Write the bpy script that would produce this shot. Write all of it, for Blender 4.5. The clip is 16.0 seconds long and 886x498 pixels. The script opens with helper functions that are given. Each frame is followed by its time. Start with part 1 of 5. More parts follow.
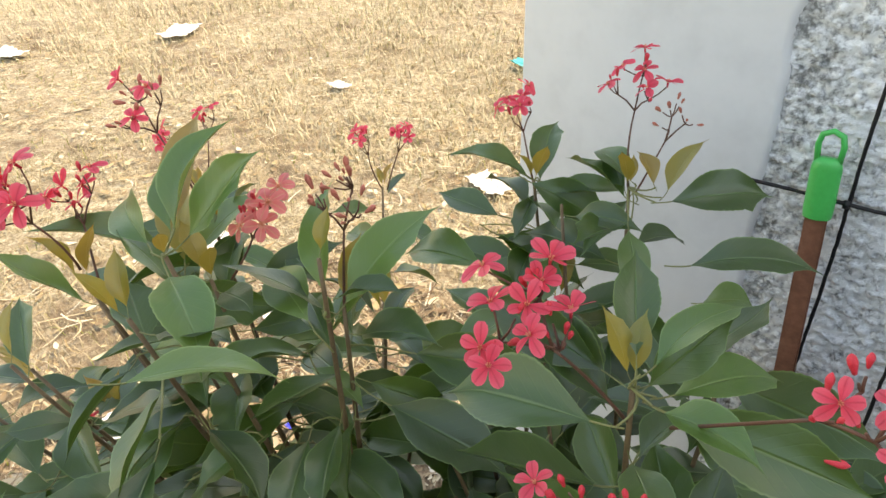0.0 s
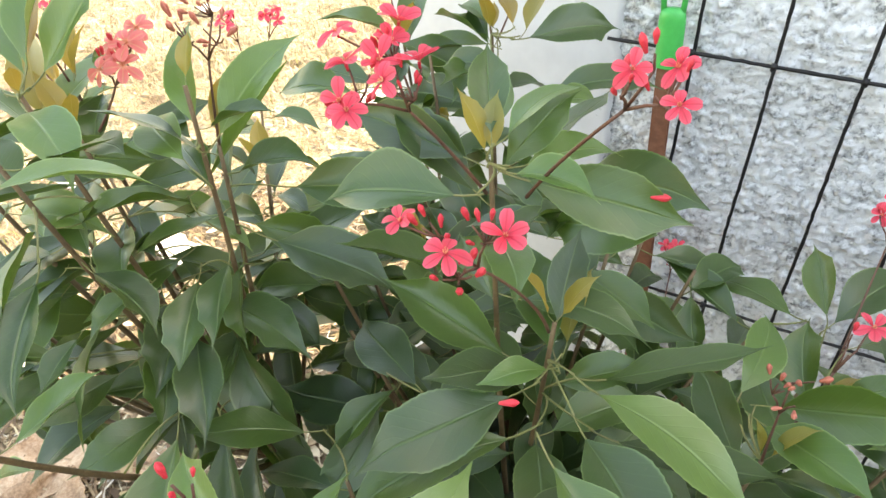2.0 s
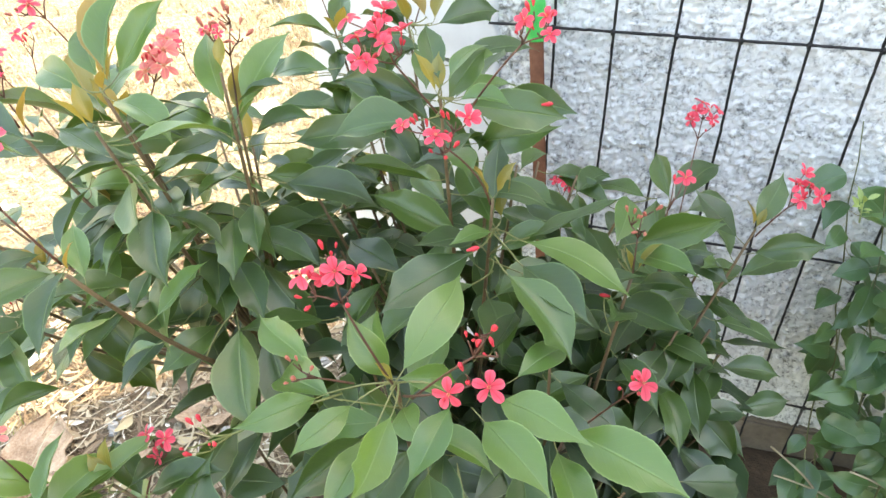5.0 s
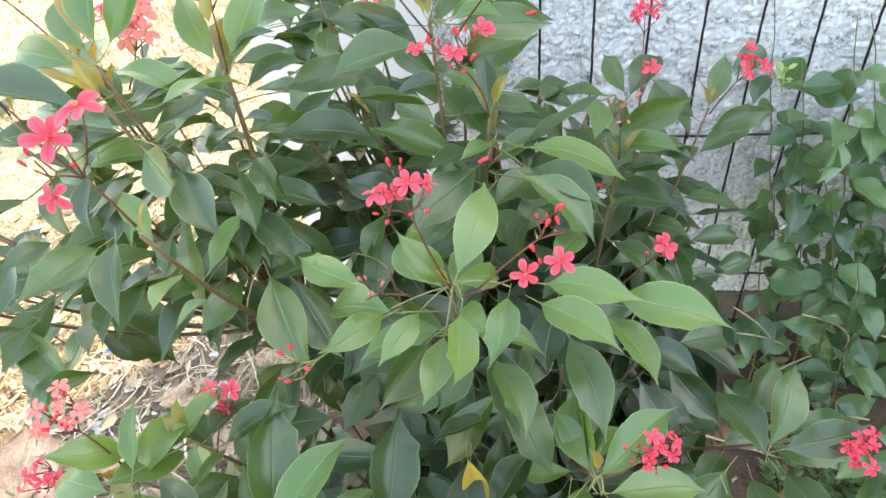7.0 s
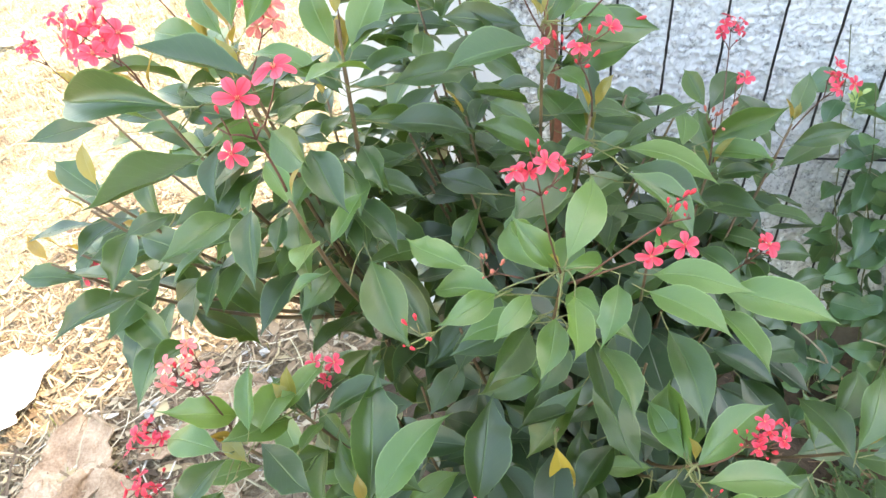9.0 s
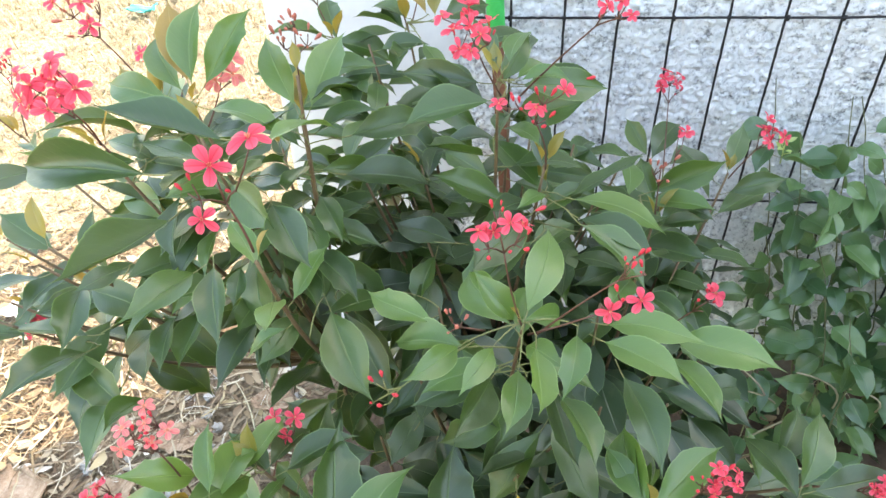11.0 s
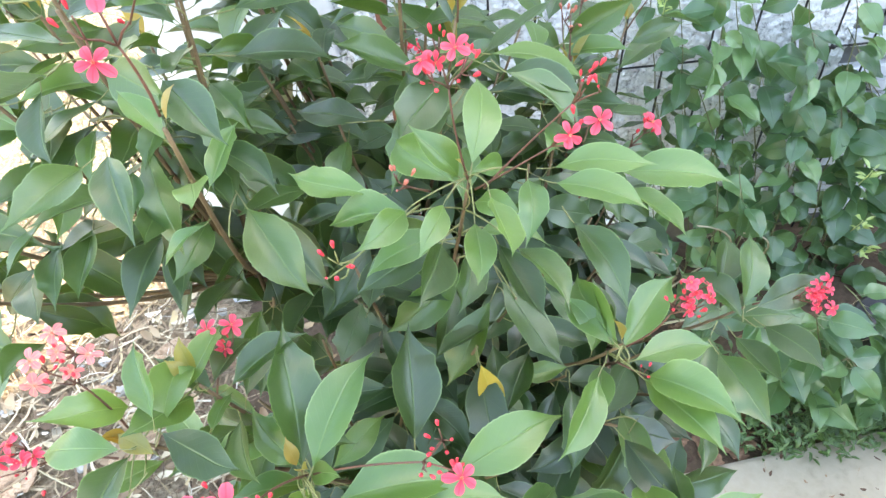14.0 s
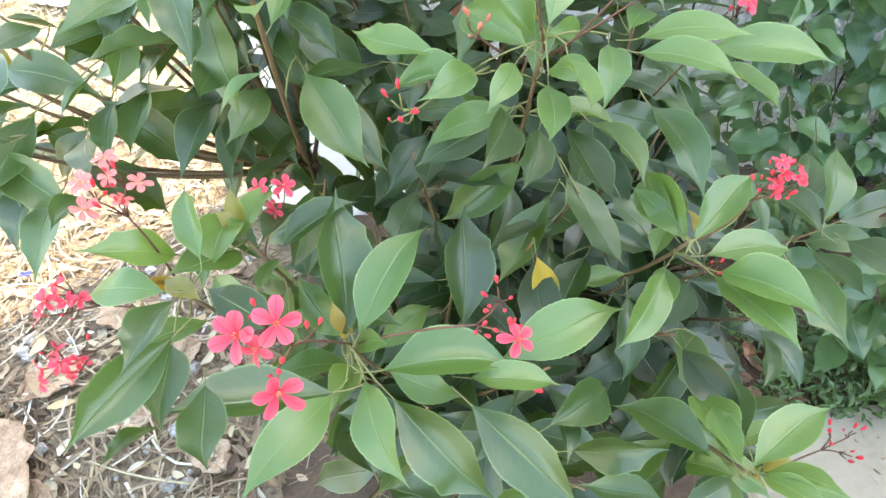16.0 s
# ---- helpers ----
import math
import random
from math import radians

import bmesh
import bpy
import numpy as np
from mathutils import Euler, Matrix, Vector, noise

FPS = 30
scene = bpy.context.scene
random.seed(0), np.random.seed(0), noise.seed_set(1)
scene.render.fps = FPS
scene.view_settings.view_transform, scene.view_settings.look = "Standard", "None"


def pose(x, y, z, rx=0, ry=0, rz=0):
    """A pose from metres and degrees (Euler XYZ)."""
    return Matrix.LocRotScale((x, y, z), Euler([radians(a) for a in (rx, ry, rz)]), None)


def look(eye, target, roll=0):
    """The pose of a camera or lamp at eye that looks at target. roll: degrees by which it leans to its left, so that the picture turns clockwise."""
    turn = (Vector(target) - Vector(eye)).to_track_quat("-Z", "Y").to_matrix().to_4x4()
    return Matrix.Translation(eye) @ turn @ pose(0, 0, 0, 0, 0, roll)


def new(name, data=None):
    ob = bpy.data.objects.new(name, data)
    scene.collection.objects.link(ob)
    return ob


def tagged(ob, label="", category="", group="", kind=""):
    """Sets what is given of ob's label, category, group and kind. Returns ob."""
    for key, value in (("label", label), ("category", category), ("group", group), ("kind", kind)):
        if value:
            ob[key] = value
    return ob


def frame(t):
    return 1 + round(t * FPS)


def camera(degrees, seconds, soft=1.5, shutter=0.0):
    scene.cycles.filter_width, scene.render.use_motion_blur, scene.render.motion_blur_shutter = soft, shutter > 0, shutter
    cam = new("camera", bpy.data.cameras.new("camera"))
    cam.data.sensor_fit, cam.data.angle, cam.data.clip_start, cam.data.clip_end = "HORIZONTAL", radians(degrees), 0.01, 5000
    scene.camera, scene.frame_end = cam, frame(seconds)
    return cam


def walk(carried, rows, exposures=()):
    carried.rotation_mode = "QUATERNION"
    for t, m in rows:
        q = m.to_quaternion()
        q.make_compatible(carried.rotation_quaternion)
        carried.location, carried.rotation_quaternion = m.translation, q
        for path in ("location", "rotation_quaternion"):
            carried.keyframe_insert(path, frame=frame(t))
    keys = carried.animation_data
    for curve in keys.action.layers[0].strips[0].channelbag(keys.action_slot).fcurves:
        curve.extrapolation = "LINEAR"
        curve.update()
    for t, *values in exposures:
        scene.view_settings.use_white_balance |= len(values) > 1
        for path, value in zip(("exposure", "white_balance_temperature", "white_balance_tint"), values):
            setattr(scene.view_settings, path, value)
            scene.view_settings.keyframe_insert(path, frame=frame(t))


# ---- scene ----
cam = camera(66.5, 16.0)
PATH = [
    (0, (0.087, -0.855, 1.397), (-1.012, 0.434, 0.337), -2.0),
    (0.5, (0.095, -0.892, 1.405), (-0.979, 0.405, 0.332), -0.5),
    (1, (0.13, -0.882, 1.346), (-0.894, 0.482, 0.302), 0.2),
    (1.5, (0.117, -0.882, 1.35), (-0.756, 0.478, 0.171), -0.5),
    (2, (0.141, -0.904, 1.342), (-0.655, 0.462, 0.117), -1.2),
    (2.5, (0.156, -0.934, 1.336), (-0.564, 0.459, 0.095), -1.3),
    (3, (0.141, -0.941, 1.339), (-0.533, 0.448, 0.068), -2.1),
    (3.2, (0.139, -0.948, 1.35), (-0.532, 0.436, 0.071), -3.6),
    (5.3, (0.188, -1.16, 1.421), (-0.319, 0.347, 0.208), -3.1),
    (5.5, (0.189, -1.158, 1.427), (-0.295, 0.336, 0.189), -3.7),
    (6, (0.166, -1.193, 1.419), (-0.187, 0.335, 0.177), -3.8),
    (6.5, (0.135, -1.206, 1.414), (-0.203, 0.272, 0.11), -7.5),
    (7, (0.091, -1.23, 1.42), (-0.182, 0.223, 0.073), -7.5),
    (7.5, (0.076, -1.261, 1.407), (-0.207, 0.184, 0.054), -6.5),
    (8, (0.057, -1.27, 1.403), (-0.216, 0.169, 0.042), -6.3),
    (8.5, (0.028, -1.283, 1.407), (-0.258, 0.187, 0.082), -5.4),
    (8.7, (0.021, -1.286, 1.411), (-0.323, 0.19, 0.107), -6.2),
    (10.8, (-0.025, -1.264, 1.448), (-0.207, 0.281, 0.191), -0.7),
    (11, (-0.007, -1.282, 1.443), (-0.177, 0.287, 0.213), -2.2),
    (11.5, (0.012, -1.255, 1.483), (-0.133, 0.167, 0.085), -2.3),
    (12, (0.092, -1.333, 1.416), (-0.237, 0.136, 0.1), -6.0),
    (12.5, (0.092, -1.303, 1.464), (-0.247, 0.041, 0.023), -6.2),
    (13, (0.048, -1.349, 1.385), (-0.14, 0.149, 0.072), -3.2),
    (13.5, (0.007, -1.284, 1.408), (-0.041, 0.107, -0.028), -4.6),
    (14, (-0.068, -1.281, 1.356), (0.109, 0.151, -0.029), -2.4),
    (14.5, (-0.082, -1.286, 1.336), (0.099, 0.153, -0.042), -2.3),
    (15, (-0.095, -1.307, 1.299), (0.049, 0.115, -0.1), -5.1),
    (15.5, (-0.034, -1.288, 1.293), (-0.073, 0.041, -0.2), -3.9),
    (16, (-0.092, -1.314, 1.274), (-0.041, 0.058, -0.181), -1.8),
]
EXPOSURES = [(0, 2.16, 10500, 10), (0.7, 2.31, 10500, 10), (1.5, 2.66, 10700, 10), (2.5, 3.24, 11200, 10), (3.2, 3.29, 10900, 10), (5.5, 3.19, 9700, 10), (8.5, 3.39, 9200, 10), (11.0, 3.09, 9000, 10), (12.5, 3.36, 9000, 10), (13.2, 3.45, 8800, 10), (14.0, 3.7, 8600, 10), (16, 3.59, 8700, 10)]
walk(cam, [(t, look(eye, target, roll)) for t, eye, target, roll in PATH], EXPOSURES)

# ---- light ----
world = bpy.data.worlds.new("world")
scene.world = world
world.use_nodes = True
sky = world.node_tree.nodes.new("ShaderNodeTexSky")
sky.sky_type, sky.sun_disc = "NISHITA", False
sky.sun_elevation, sky.sun_rotation = radians(56), radians(48)
world.node_tree.nodes["Background"].inputs["Strength"].default_value = 0.15
world.node_tree.links.new(sky.outputs[0], world.node_tree.nodes["Background"].inputs["Color"])
sun = new("sun", bpy.data.lights.new("sun", "SUN"))
sun.data.energy, sun.data.angle, sun.data.color = 1.03, radians(0.6), (1.0, 0.93, 0.82)
SUN_FROM = Vector((math.sin(radians(48)) * math.cos(radians(56)), math.cos(radians(48)) * math.cos(radians(56)), math.sin(radians(56))))
sun.matrix_world = look(SUN_FROM * 20, (0, 0, 0))


# ---- materials ----
def material(name):
    m = bpy.data.materials.new(name)
    m.use_nodes = True
    return m, m.node_tree.nodes, m.node_tree.links, m.node_tree.nodes["Principled BSDF"]


def ramp(nodes, links, source, stops):
    r = nodes.new("ShaderNodeValToRGB")
    while len(r.color_ramp.elements) < len(stops):
        r.color_ramp.elements.new(0.5)
    for e, (at, colour) in zip(r.color_ramp.elements, stops):
        e.position, e.color = at, (*colour, 1)
    links.new(source, r.inputs[0])
    return r.outputs[0]


def noise_at(nodes, links, where, scale, detail=5.0, rough=0.6):
    n = nodes.new("ShaderNodeTexNoise")
    n.inputs["Scale"].default_value, n.inputs["Detail"].default_value, n.inputs["Roughness"].default_value = scale, detail, rough
    if where:
        links.new(where, n.inputs["Vector"])
    return n.outputs["Fac"]


def mix(nodes, links, fac, a, b, mode="MIX"):
    m = nodes.new("ShaderNodeMix")
    m.data_type, m.blend_type = "RGBA", mode
    for value, socket in ((fac, m.inputs[0]), (a, m.inputs[6]), (b, m.inputs[7])):
        if hasattr(value, "is_linked"):
            links.new(value, socket)
        else:
            socket.default_value = value if socket == m.inputs[0] else (*value, 1)
    return m.outputs[2]


def arith(nodes, links, op, a, b=0.0, clamp=False):
    m = nodes.new("ShaderNodeMath")
    m.operation, m.use_clamp = op, clamp
    for value, socket in ((a, m.inputs[0]), (b, m.inputs[1])):
        if hasattr(value, "is_linked"):
            links.new(value, socket)
        else:
            socket.default_value = value
    return m.outputs[0]


def bump(nodes, links, height, target, strength, distance):
    b = nodes.new("ShaderNodeBump")
    b.inputs["Strength"].default_value, b.inputs["Distance"].default_value = strength, distance
    links.new(height, b.inputs["Height"])
    links.new(b.outputs[0], target.inputs["Normal"])


def grained(name, stops, scale, fine=0, roughness=0.8, relief=0.3, depth=0.002, metal=0.0):
    """A surface whose colour wanders over a ramp at two scales, with a fine relief."""
    m, nodes, links, p = material(name)
    where = nodes.new("ShaderNodeTexCoord").outputs["Object"]
    big, small = noise_at(nodes, links, where, scale), noise_at(nodes, links, where, fine or scale * 9, 3.0)
    both = arith(nodes, links, "ADD", arith(nodes, links, "MULTIPLY", big, 0.65), arith(nodes, links, "MULTIPLY", small, 0.35))
    own = nodes.new("ShaderNodeObjectInfo").outputs["Random"]
    both = arith(nodes, links, "ADD", both, arith(nodes, links, "MULTIPLY", arith(nodes, links, "SUBTRACT", own, 0.5), 0.12))
    links.new(ramp(nodes, links, both, stops), p.inputs["Base Color"])
    p.inputs["Roughness"].default_value, p.inputs["Metallic"].default_value = roughness, metal
    bump(nodes, links, small, p, relief, depth)
    return m


def leafy(name, dark, mid, light, rib, gloss=0.42, through_light=0.25):
    """A leaf blade: own shade for each leaf, paler midrib and side veins, a little light passing through."""
    m, nodes, links, p = material(name)
    uv = nodes.new("ShaderNodeUVMap").outputs[0]
    split = nodes.new("ShaderNodeSeparateXYZ")
    links.new(uv, split.inputs[0])
    u, v = split.outputs[0], split.outputs[1]
    side = arith(nodes, links, "ABSOLUTE", arith(nodes, links, "SUBTRACT", u, 0.5))
    own = arith(nodes, links, "FRACT", arith(nodes, links, "ADD", nodes.new("ShaderNodeObjectInfo").outputs["Random"], nodes.new("ShaderNodeNewGeometry").outputs["Random Per Island"]))
    colour = ramp(nodes, links, own, ((0.0, dark), (0.55, mid), (1.0, light)))
    where = nodes.new("ShaderNodeTexCoord").outputs["Object"]
    blotch = noise_at(nodes, links, where, 3.5, 4.0)
    colour = mix(nodes, links, arith(nodes, links, "MULTIPLY", blotch, 0.45), colour, tuple(c * 0.72 for c in mid))
    speck = ramp(nodes, links, noise_at(nodes, links, where, 28.0, 2.0), ((0.68, (0, 0, 0)), (0.76, (1, 1, 1))))
    colour = mix(nodes, links, arith(nodes, links, "MULTIPLY", speck, 0.12), colour, (0.16, 0.15, 0.06))
    vein = arith(nodes, links, "SINE", arith(nodes, links, "MULTIPLY", arith(nodes, links, "SUBTRACT", v, arith(nodes, links, "MULTIPLY", side, 0.55)), 62.0))
    vein = arith(nodes, links, "POWER", arith(nodes, links, "MAXIMUM", vein, 0.0), 12.0)
    middle = arith(nodes, links, "SUBTRACT", 1.0, arith(nodes, links, "MULTIPLY", side, 30.0), True)
    line = arith(nodes, links, "ADD", arith(nodes, links, "MULTIPLY", vein, 0.035), arith(nodes, links, "MULTIPLY", middle, 0.38), True)
    edge = arith(nodes, links, "MULTIPLY", arith(nodes, links, "SUBTRACT", side, 0.465), 26.0, True)
    colour = mix(nodes, links, arith(nodes, links, "ADD", line, arith(nodes, links, "MULTIPLY", edge, 0.8), True), colour, rib)
    links.new(colour, p.inputs["Base Color"])
    p.inputs["Roughness"].default_value = gloss
    p.inputs["Specular IOR Level"].default_value = 0.88
    height = arith(nodes, links, "SUBTRACT", arith(nodes, links, "MULTIPLY", blotch, 0.6), arith(nodes, links, "ADD", arith(nodes, links, "MULTIPLY", vein, 0.05), middle))
    bump(nodes, links, height, p, 0.4, 0.003)
    t = nodes.new("ShaderNodeBsdfTranslucent")
    links.new(mix(nodes, links, 0.75, colour, (min(1, light[0] * 2.3), min(1, light[1] * 1.9), light[2] * 1.3)), t.inputs["Color"])
    blend = nodes.new("ShaderNodeMixShader")
    blend.inputs[0].default_value = through_light
    links.new(p.outputs[0], blend.inputs[1])
    links.new(t.outputs[0], blend.inputs[2])
    links.new(blend.outputs[0], nodes["Material Output"].inputs["Surface"])
    return m


def petal_like(name, inner, outer, tip, through_light=0.3):
    m, nodes, links, p = material(name)
    split = nodes.new("ShaderNodeSeparateXYZ")
    links.new(nodes.new("ShaderNodeUVMap").outputs[0], split.inputs[0])
    own = nodes.new("ShaderNodeObjectInfo").outputs["Random"]
    colour = ramp(nodes, links, split.outputs[1], ((0.0, inner), (0.3, outer), (1.0, tip)))
    colour = mix(nodes, links, arith(nodes, links, "MULTIPLY", own, 0.4), colour, tuple(min(1, c * 1.0 + 0.06) for c in outer))
    side = arith(nodes, links, "ABSOLUTE", arith(nodes, links, "SUBTRACT", split.outputs[0], 0.5))
    groove = arith(nodes, links, "SUBTRACT", 1.0, arith(nodes, links, "MULTIPLY", side, 9.0), True)
    colour = mix(nodes, links, arith(nodes, links, "MULTIPLY", groove, 0.5), colour, inner)
    rim = arith(nodes, links, "MULTIPLY", arith(nodes, links, "SUBTRACT", side, 0.30), 3.2, True)
    colour = mix(nodes, links, arith(nodes, links, "MULTIPLY", rim, 0.2), colour, tuple(min(1, c * 0.7 + 0.28) for c in tip))
    where = nodes.new("ShaderNodeTexCoord").outputs["Object"]
    fleck = noise_at(nodes, links, where, 2.6, 4.0)
    colour = mix(nodes, links, arith(nodes, links, "MULTIPLY", fleck, 0.25), colour, tuple(c * 0.8 for c in outer))
    links.new(colour, p.inputs["Base Color"])
    p.inputs["Roughness"].default_value = 0.48
    bump(nodes, links, arith(nodes, links, "SUBTRACT", fleck, groove), p, 0.35, 0.001)
    t = nodes.new("ShaderNodeBsdfTranslucent")
    links.new(colour, t.inputs["Color"])
    blend = nodes.new("ShaderNodeMixShader")
    blend.inputs[0].default_value = through_light
    links.new(p.outputs[0], blend.inputs[1])
    links.new(t.outputs[0], blend.inputs[2])
    links.new(blend.outputs[0], nodes["Material Output"].inputs["Surface"])
    return m


LEAF = leafy("mature_leaf", (0.015, 0.044, 0.009), (0.033, 0.084, 0.014), (0.068, 0.136, 0.022), (0.17, 0.28, 0.09), 0.40, 0.18)
# darker copy of LEAF for inner leaves, their shade put into the colour
SHADED = leafy("shaded_inner_leaf", (0.011, 0.036, 0.010), (0.020, 0.058, 0.014), (0.040, 0.094, 0.020), (0.10, 0.18, 0.06), 0.40, 0.12)
FRESH = leafy("fresh_leaf", (0.050, 0.128, 0.023), (0.076, 0.168, 0.033), (0.116, 0.210, 0.047), (0.29, 0.42, 0.15), 0.38, 0.26)
YOUNG = leafy("young_leaf", (0.200, 0.210, 0.040), (0.215, 0.235, 0.045), (0.30, 0.20, 0.05), (0.34, 0.32, 0.12), 0.38, 0.4)
YELLOW = leafy("yellowed_leaf", (0.42, 0.27, 0.02), (0.52, 0.34, 0.03), (0.56, 0.39, 0.05), (0.6, 0.5, 0.15))
VINE = leafy("vine_leaf", (0.026, 0.086, 0.036), (0.050, 0.135, 0.052), (0.140, 0.260, 0.085), (0.15, 0.27, 0.13), 0.36, 0.25)
WEED = leafy("weed_leaf", (0.028, 0.078, 0.022), (0.050, 0.120, 0.030), (0.095, 0.180, 0.045), (0.17, 0.28, 0.1))
PETAL = petal_like("coral_petal", (0.60, 0.022, 0.050), (0.88, 0.048, 0.098), (0.92, 0.125, 0.185), 0.40)
FADED = petal_like("faded_petal", (0.80, 0.40, 0.25), (0.80, 0.16, 0.15), (0.84, 0.24, 0.22))
BUD = grained("red_bud", ((0.3, (0.58, 0.022, 0.040)), (0.7, (0.80, 0.050, 0.075))), 60, roughness=0.5)
DRY_BUD = grained("brownish_bud", ((0.3, (0.42, 0.09, 0.06)), (0.7, (0.60, 0.20, 0.14))), 60, roughness=0.6)
STAMEN = grained("yellow_stamen", ((0.3, (0.75, 0.16, 0.10)), (0.7, (0.85, 0.36, 0.20))), 200)
STALK = grained("reddish_stalk", ((0.3, (0.085, 0.036, 0.024)), (0.7, (0.17, 0.070, 0.042))), 40, roughness=0.6)
TWIG = grained("brown_green_twig", ((0.3, (0.090, 0.052, 0.028)), (0.7, (0.190, 0.125, 0.060))), 40, roughness=0.6)
PETIOLE = grained("green_petiole", ((0.3, (0.14, 0.17, 0.05)), (0.7, (0.24, 0.22, 0.09))), 40, roughness=0.55)
BARK = grained("brown_bark", ((0.3, (0.085, 0.048, 0.030)), (0.55, (0.14, 0.085, 0.05)), (0.75, (0.22, 0.16, 0.11))), 30, relief=0.6)
VINE_STEM = grained("vine_stem", ((0.3, (0.30, 0.25, 0.15)), (0.7, (0.50, 0.44, 0.30))), 30)
VINE_SHOOT = grained("green_vine_shoot", ((0.3, (0.075, 0.085, 0.035)), (0.7, (0.15, 0.16, 0.065))), 30)


def roughcast_material():
    m, nodes, links, p = material("white_roughcast")
    where = nodes.new("ShaderNodeTexCoord").outputs["Object"]
    split = nodes.new("ShaderNodeSeparateXYZ")
    links.new(where, split.inputs[0])
    big, mid, small = noise_at(nodes, links, where, 6.0), noise_at(nodes, links, where, 34.0, 5.0, 0.7), noise_at(nodes, links, where, 140.0, 3.0)
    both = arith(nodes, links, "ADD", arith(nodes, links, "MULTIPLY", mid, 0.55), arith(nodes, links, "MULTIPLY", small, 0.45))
    # hollows of the bump are darkened: shade of the pits put into the colour
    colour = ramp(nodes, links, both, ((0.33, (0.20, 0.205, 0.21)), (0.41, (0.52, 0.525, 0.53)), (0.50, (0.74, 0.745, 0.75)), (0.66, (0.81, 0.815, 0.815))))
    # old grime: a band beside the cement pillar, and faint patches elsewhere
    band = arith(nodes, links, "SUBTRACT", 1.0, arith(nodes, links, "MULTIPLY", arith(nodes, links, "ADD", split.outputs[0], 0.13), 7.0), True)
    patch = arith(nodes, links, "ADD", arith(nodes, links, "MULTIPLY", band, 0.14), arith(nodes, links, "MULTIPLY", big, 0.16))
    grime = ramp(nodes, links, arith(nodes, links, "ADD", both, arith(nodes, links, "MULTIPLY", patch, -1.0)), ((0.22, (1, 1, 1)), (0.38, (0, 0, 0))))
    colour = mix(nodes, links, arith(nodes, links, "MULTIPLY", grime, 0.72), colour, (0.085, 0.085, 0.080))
    links.new(colour, p.inputs["Base Color"])
    p.inputs["Roughness"].default_value = 0.92
    bump(nodes, links, both, p, 0.9, 0.006)
    return m


STUCCO = roughcast_material()
CEMENT = grained("smooth_cement", ((0.3, (0.58, 0.575, 0.575)), (0.5, (0.66, 0.655, 0.655)), (0.75, (0.71, 0.705, 0.705))), 3.0, 26, 0.82, 0.12, 0.001)
SIDING = grained("whitewashed_brick", ((0.3, (0.56, 0.57, 0.59)), (0.7, (0.74, 0.75, 0.77))), 8, 60, 0.85, 0.4, 0.002)
MORTAR = grained("dark_joint", ((0.3, (0.10, 0.10, 0.10)), (0.7, (0.2, 0.2, 0.2))), 20)
FOUND = grained("dirty_plinth", ((0.3, (0.085, 0.064, 0.048)), (0.6, (0.18, 0.145, 0.115)), (0.8, (0.30, 0.26, 0.22))), 7, 50, 0.95, 0.6, 0.004)
WIRE = grained("black_painted_wire", ((0.3, (0.008, 0.008, 0.010)), (0.75, (0.022, 0.020, 0.020))), 40, 200, 0.5, 0.4, 0.001, 0.3)
RUST = grained("rusty_iron", ((0.3, (0.115, 0.044, 0.026)), (0.55, (0.225, 0.088, 0.050)), (0.8, (0.32, 0.14, 0.085))), 24, 160, 0.8, 0.5, 0.001, 0.2)
GREEN = grained("green_plastic", ((0.3, (0.012, 0.40, 0.085)), (0.7, (0.02, 0.50, 0.12))), 20, roughness=0.35, relief=0.05)
CONCRETE = grained("pale_concrete", ((0.3, (0.20, 0.17, 0.12)), (0.5, (0.31, 0.27, 0.20)), (0.8, (0.38, 0.335, 0.26))), 5, 60, 0.9, 0.35, 0.002)
STRAW = grained("dry_grass", ((0.30, (0.20, 0.15, 0.08)), (0.5, (0.42, 0.35, 0.225)), (0.70, (0.62, 0.55, 0.40))), 6.0, 40, 0.75)
GREEN_GRASS = grained("half_green_grass", ((0.3, (0.16, 0.19, 0.045)), (0.7, (0.34, 0.33, 0.09))), 3)
def bits_material(name, stops):
    """Litter: each piece takes its own shade."""
    m, nodes, links, p = material(name)
    own = nodes.new("ShaderNodeNewGeometry").outputs["Random Per Island"]
    links.new(ramp(nodes, links, own, stops), p.inputs["Base Color"])
    p.inputs["Roughness"].default_value = 0.8
    return m


STRAW_BITS = bits_material("dead_leaf_bits", ((0.0, (0.20, 0.135, 0.075)), (0.25, (0.30, 0.21, 0.11)), (0.55, (0.42, 0.32, 0.17)), (0.85, (0.52, 0.44, 0.30)), (1.0, (0.62, 0.57, 0.46))))
EDGE_BITS = bits_material("trodden_leaf_bits", ((0.0, (0.09, 0.055, 0.032)), (0.35, (0.20, 0.13, 0.075)), (0.7, (0.35, 0.26, 0.16)), (0.9, (0.46, 0.38, 0.26)), (1.0, (0.62, 0.57, 0.48))))
BED_BITS = bits_material("rotting_leaf_bits", ((0.0, (0.07, 0.035, 0.02)), (0.4, (0.15, 0.08, 0.045)), (0.8, (0.27, 0.165, 0.09)), (1.0, (0.42, 0.31, 0.19))))
BROWN_LEAF = grained("red_brown_dry_leaf", ((0.32, (0.085, 0.042, 0.024)), (0.5, (0.20, 0.105, 0.06)), (0.68, (0.34, 0.21, 0.13))), 30, 160, 0.8, 0.8, 0.002)
PAPER = grained("white_paper", ((0.3, (0.48, 0.45, 0.40)), (0.5, (0.66, 0.64, 0.60)), (0.7, (0.76, 0.75, 0.72))), 9, roughness=0.75)
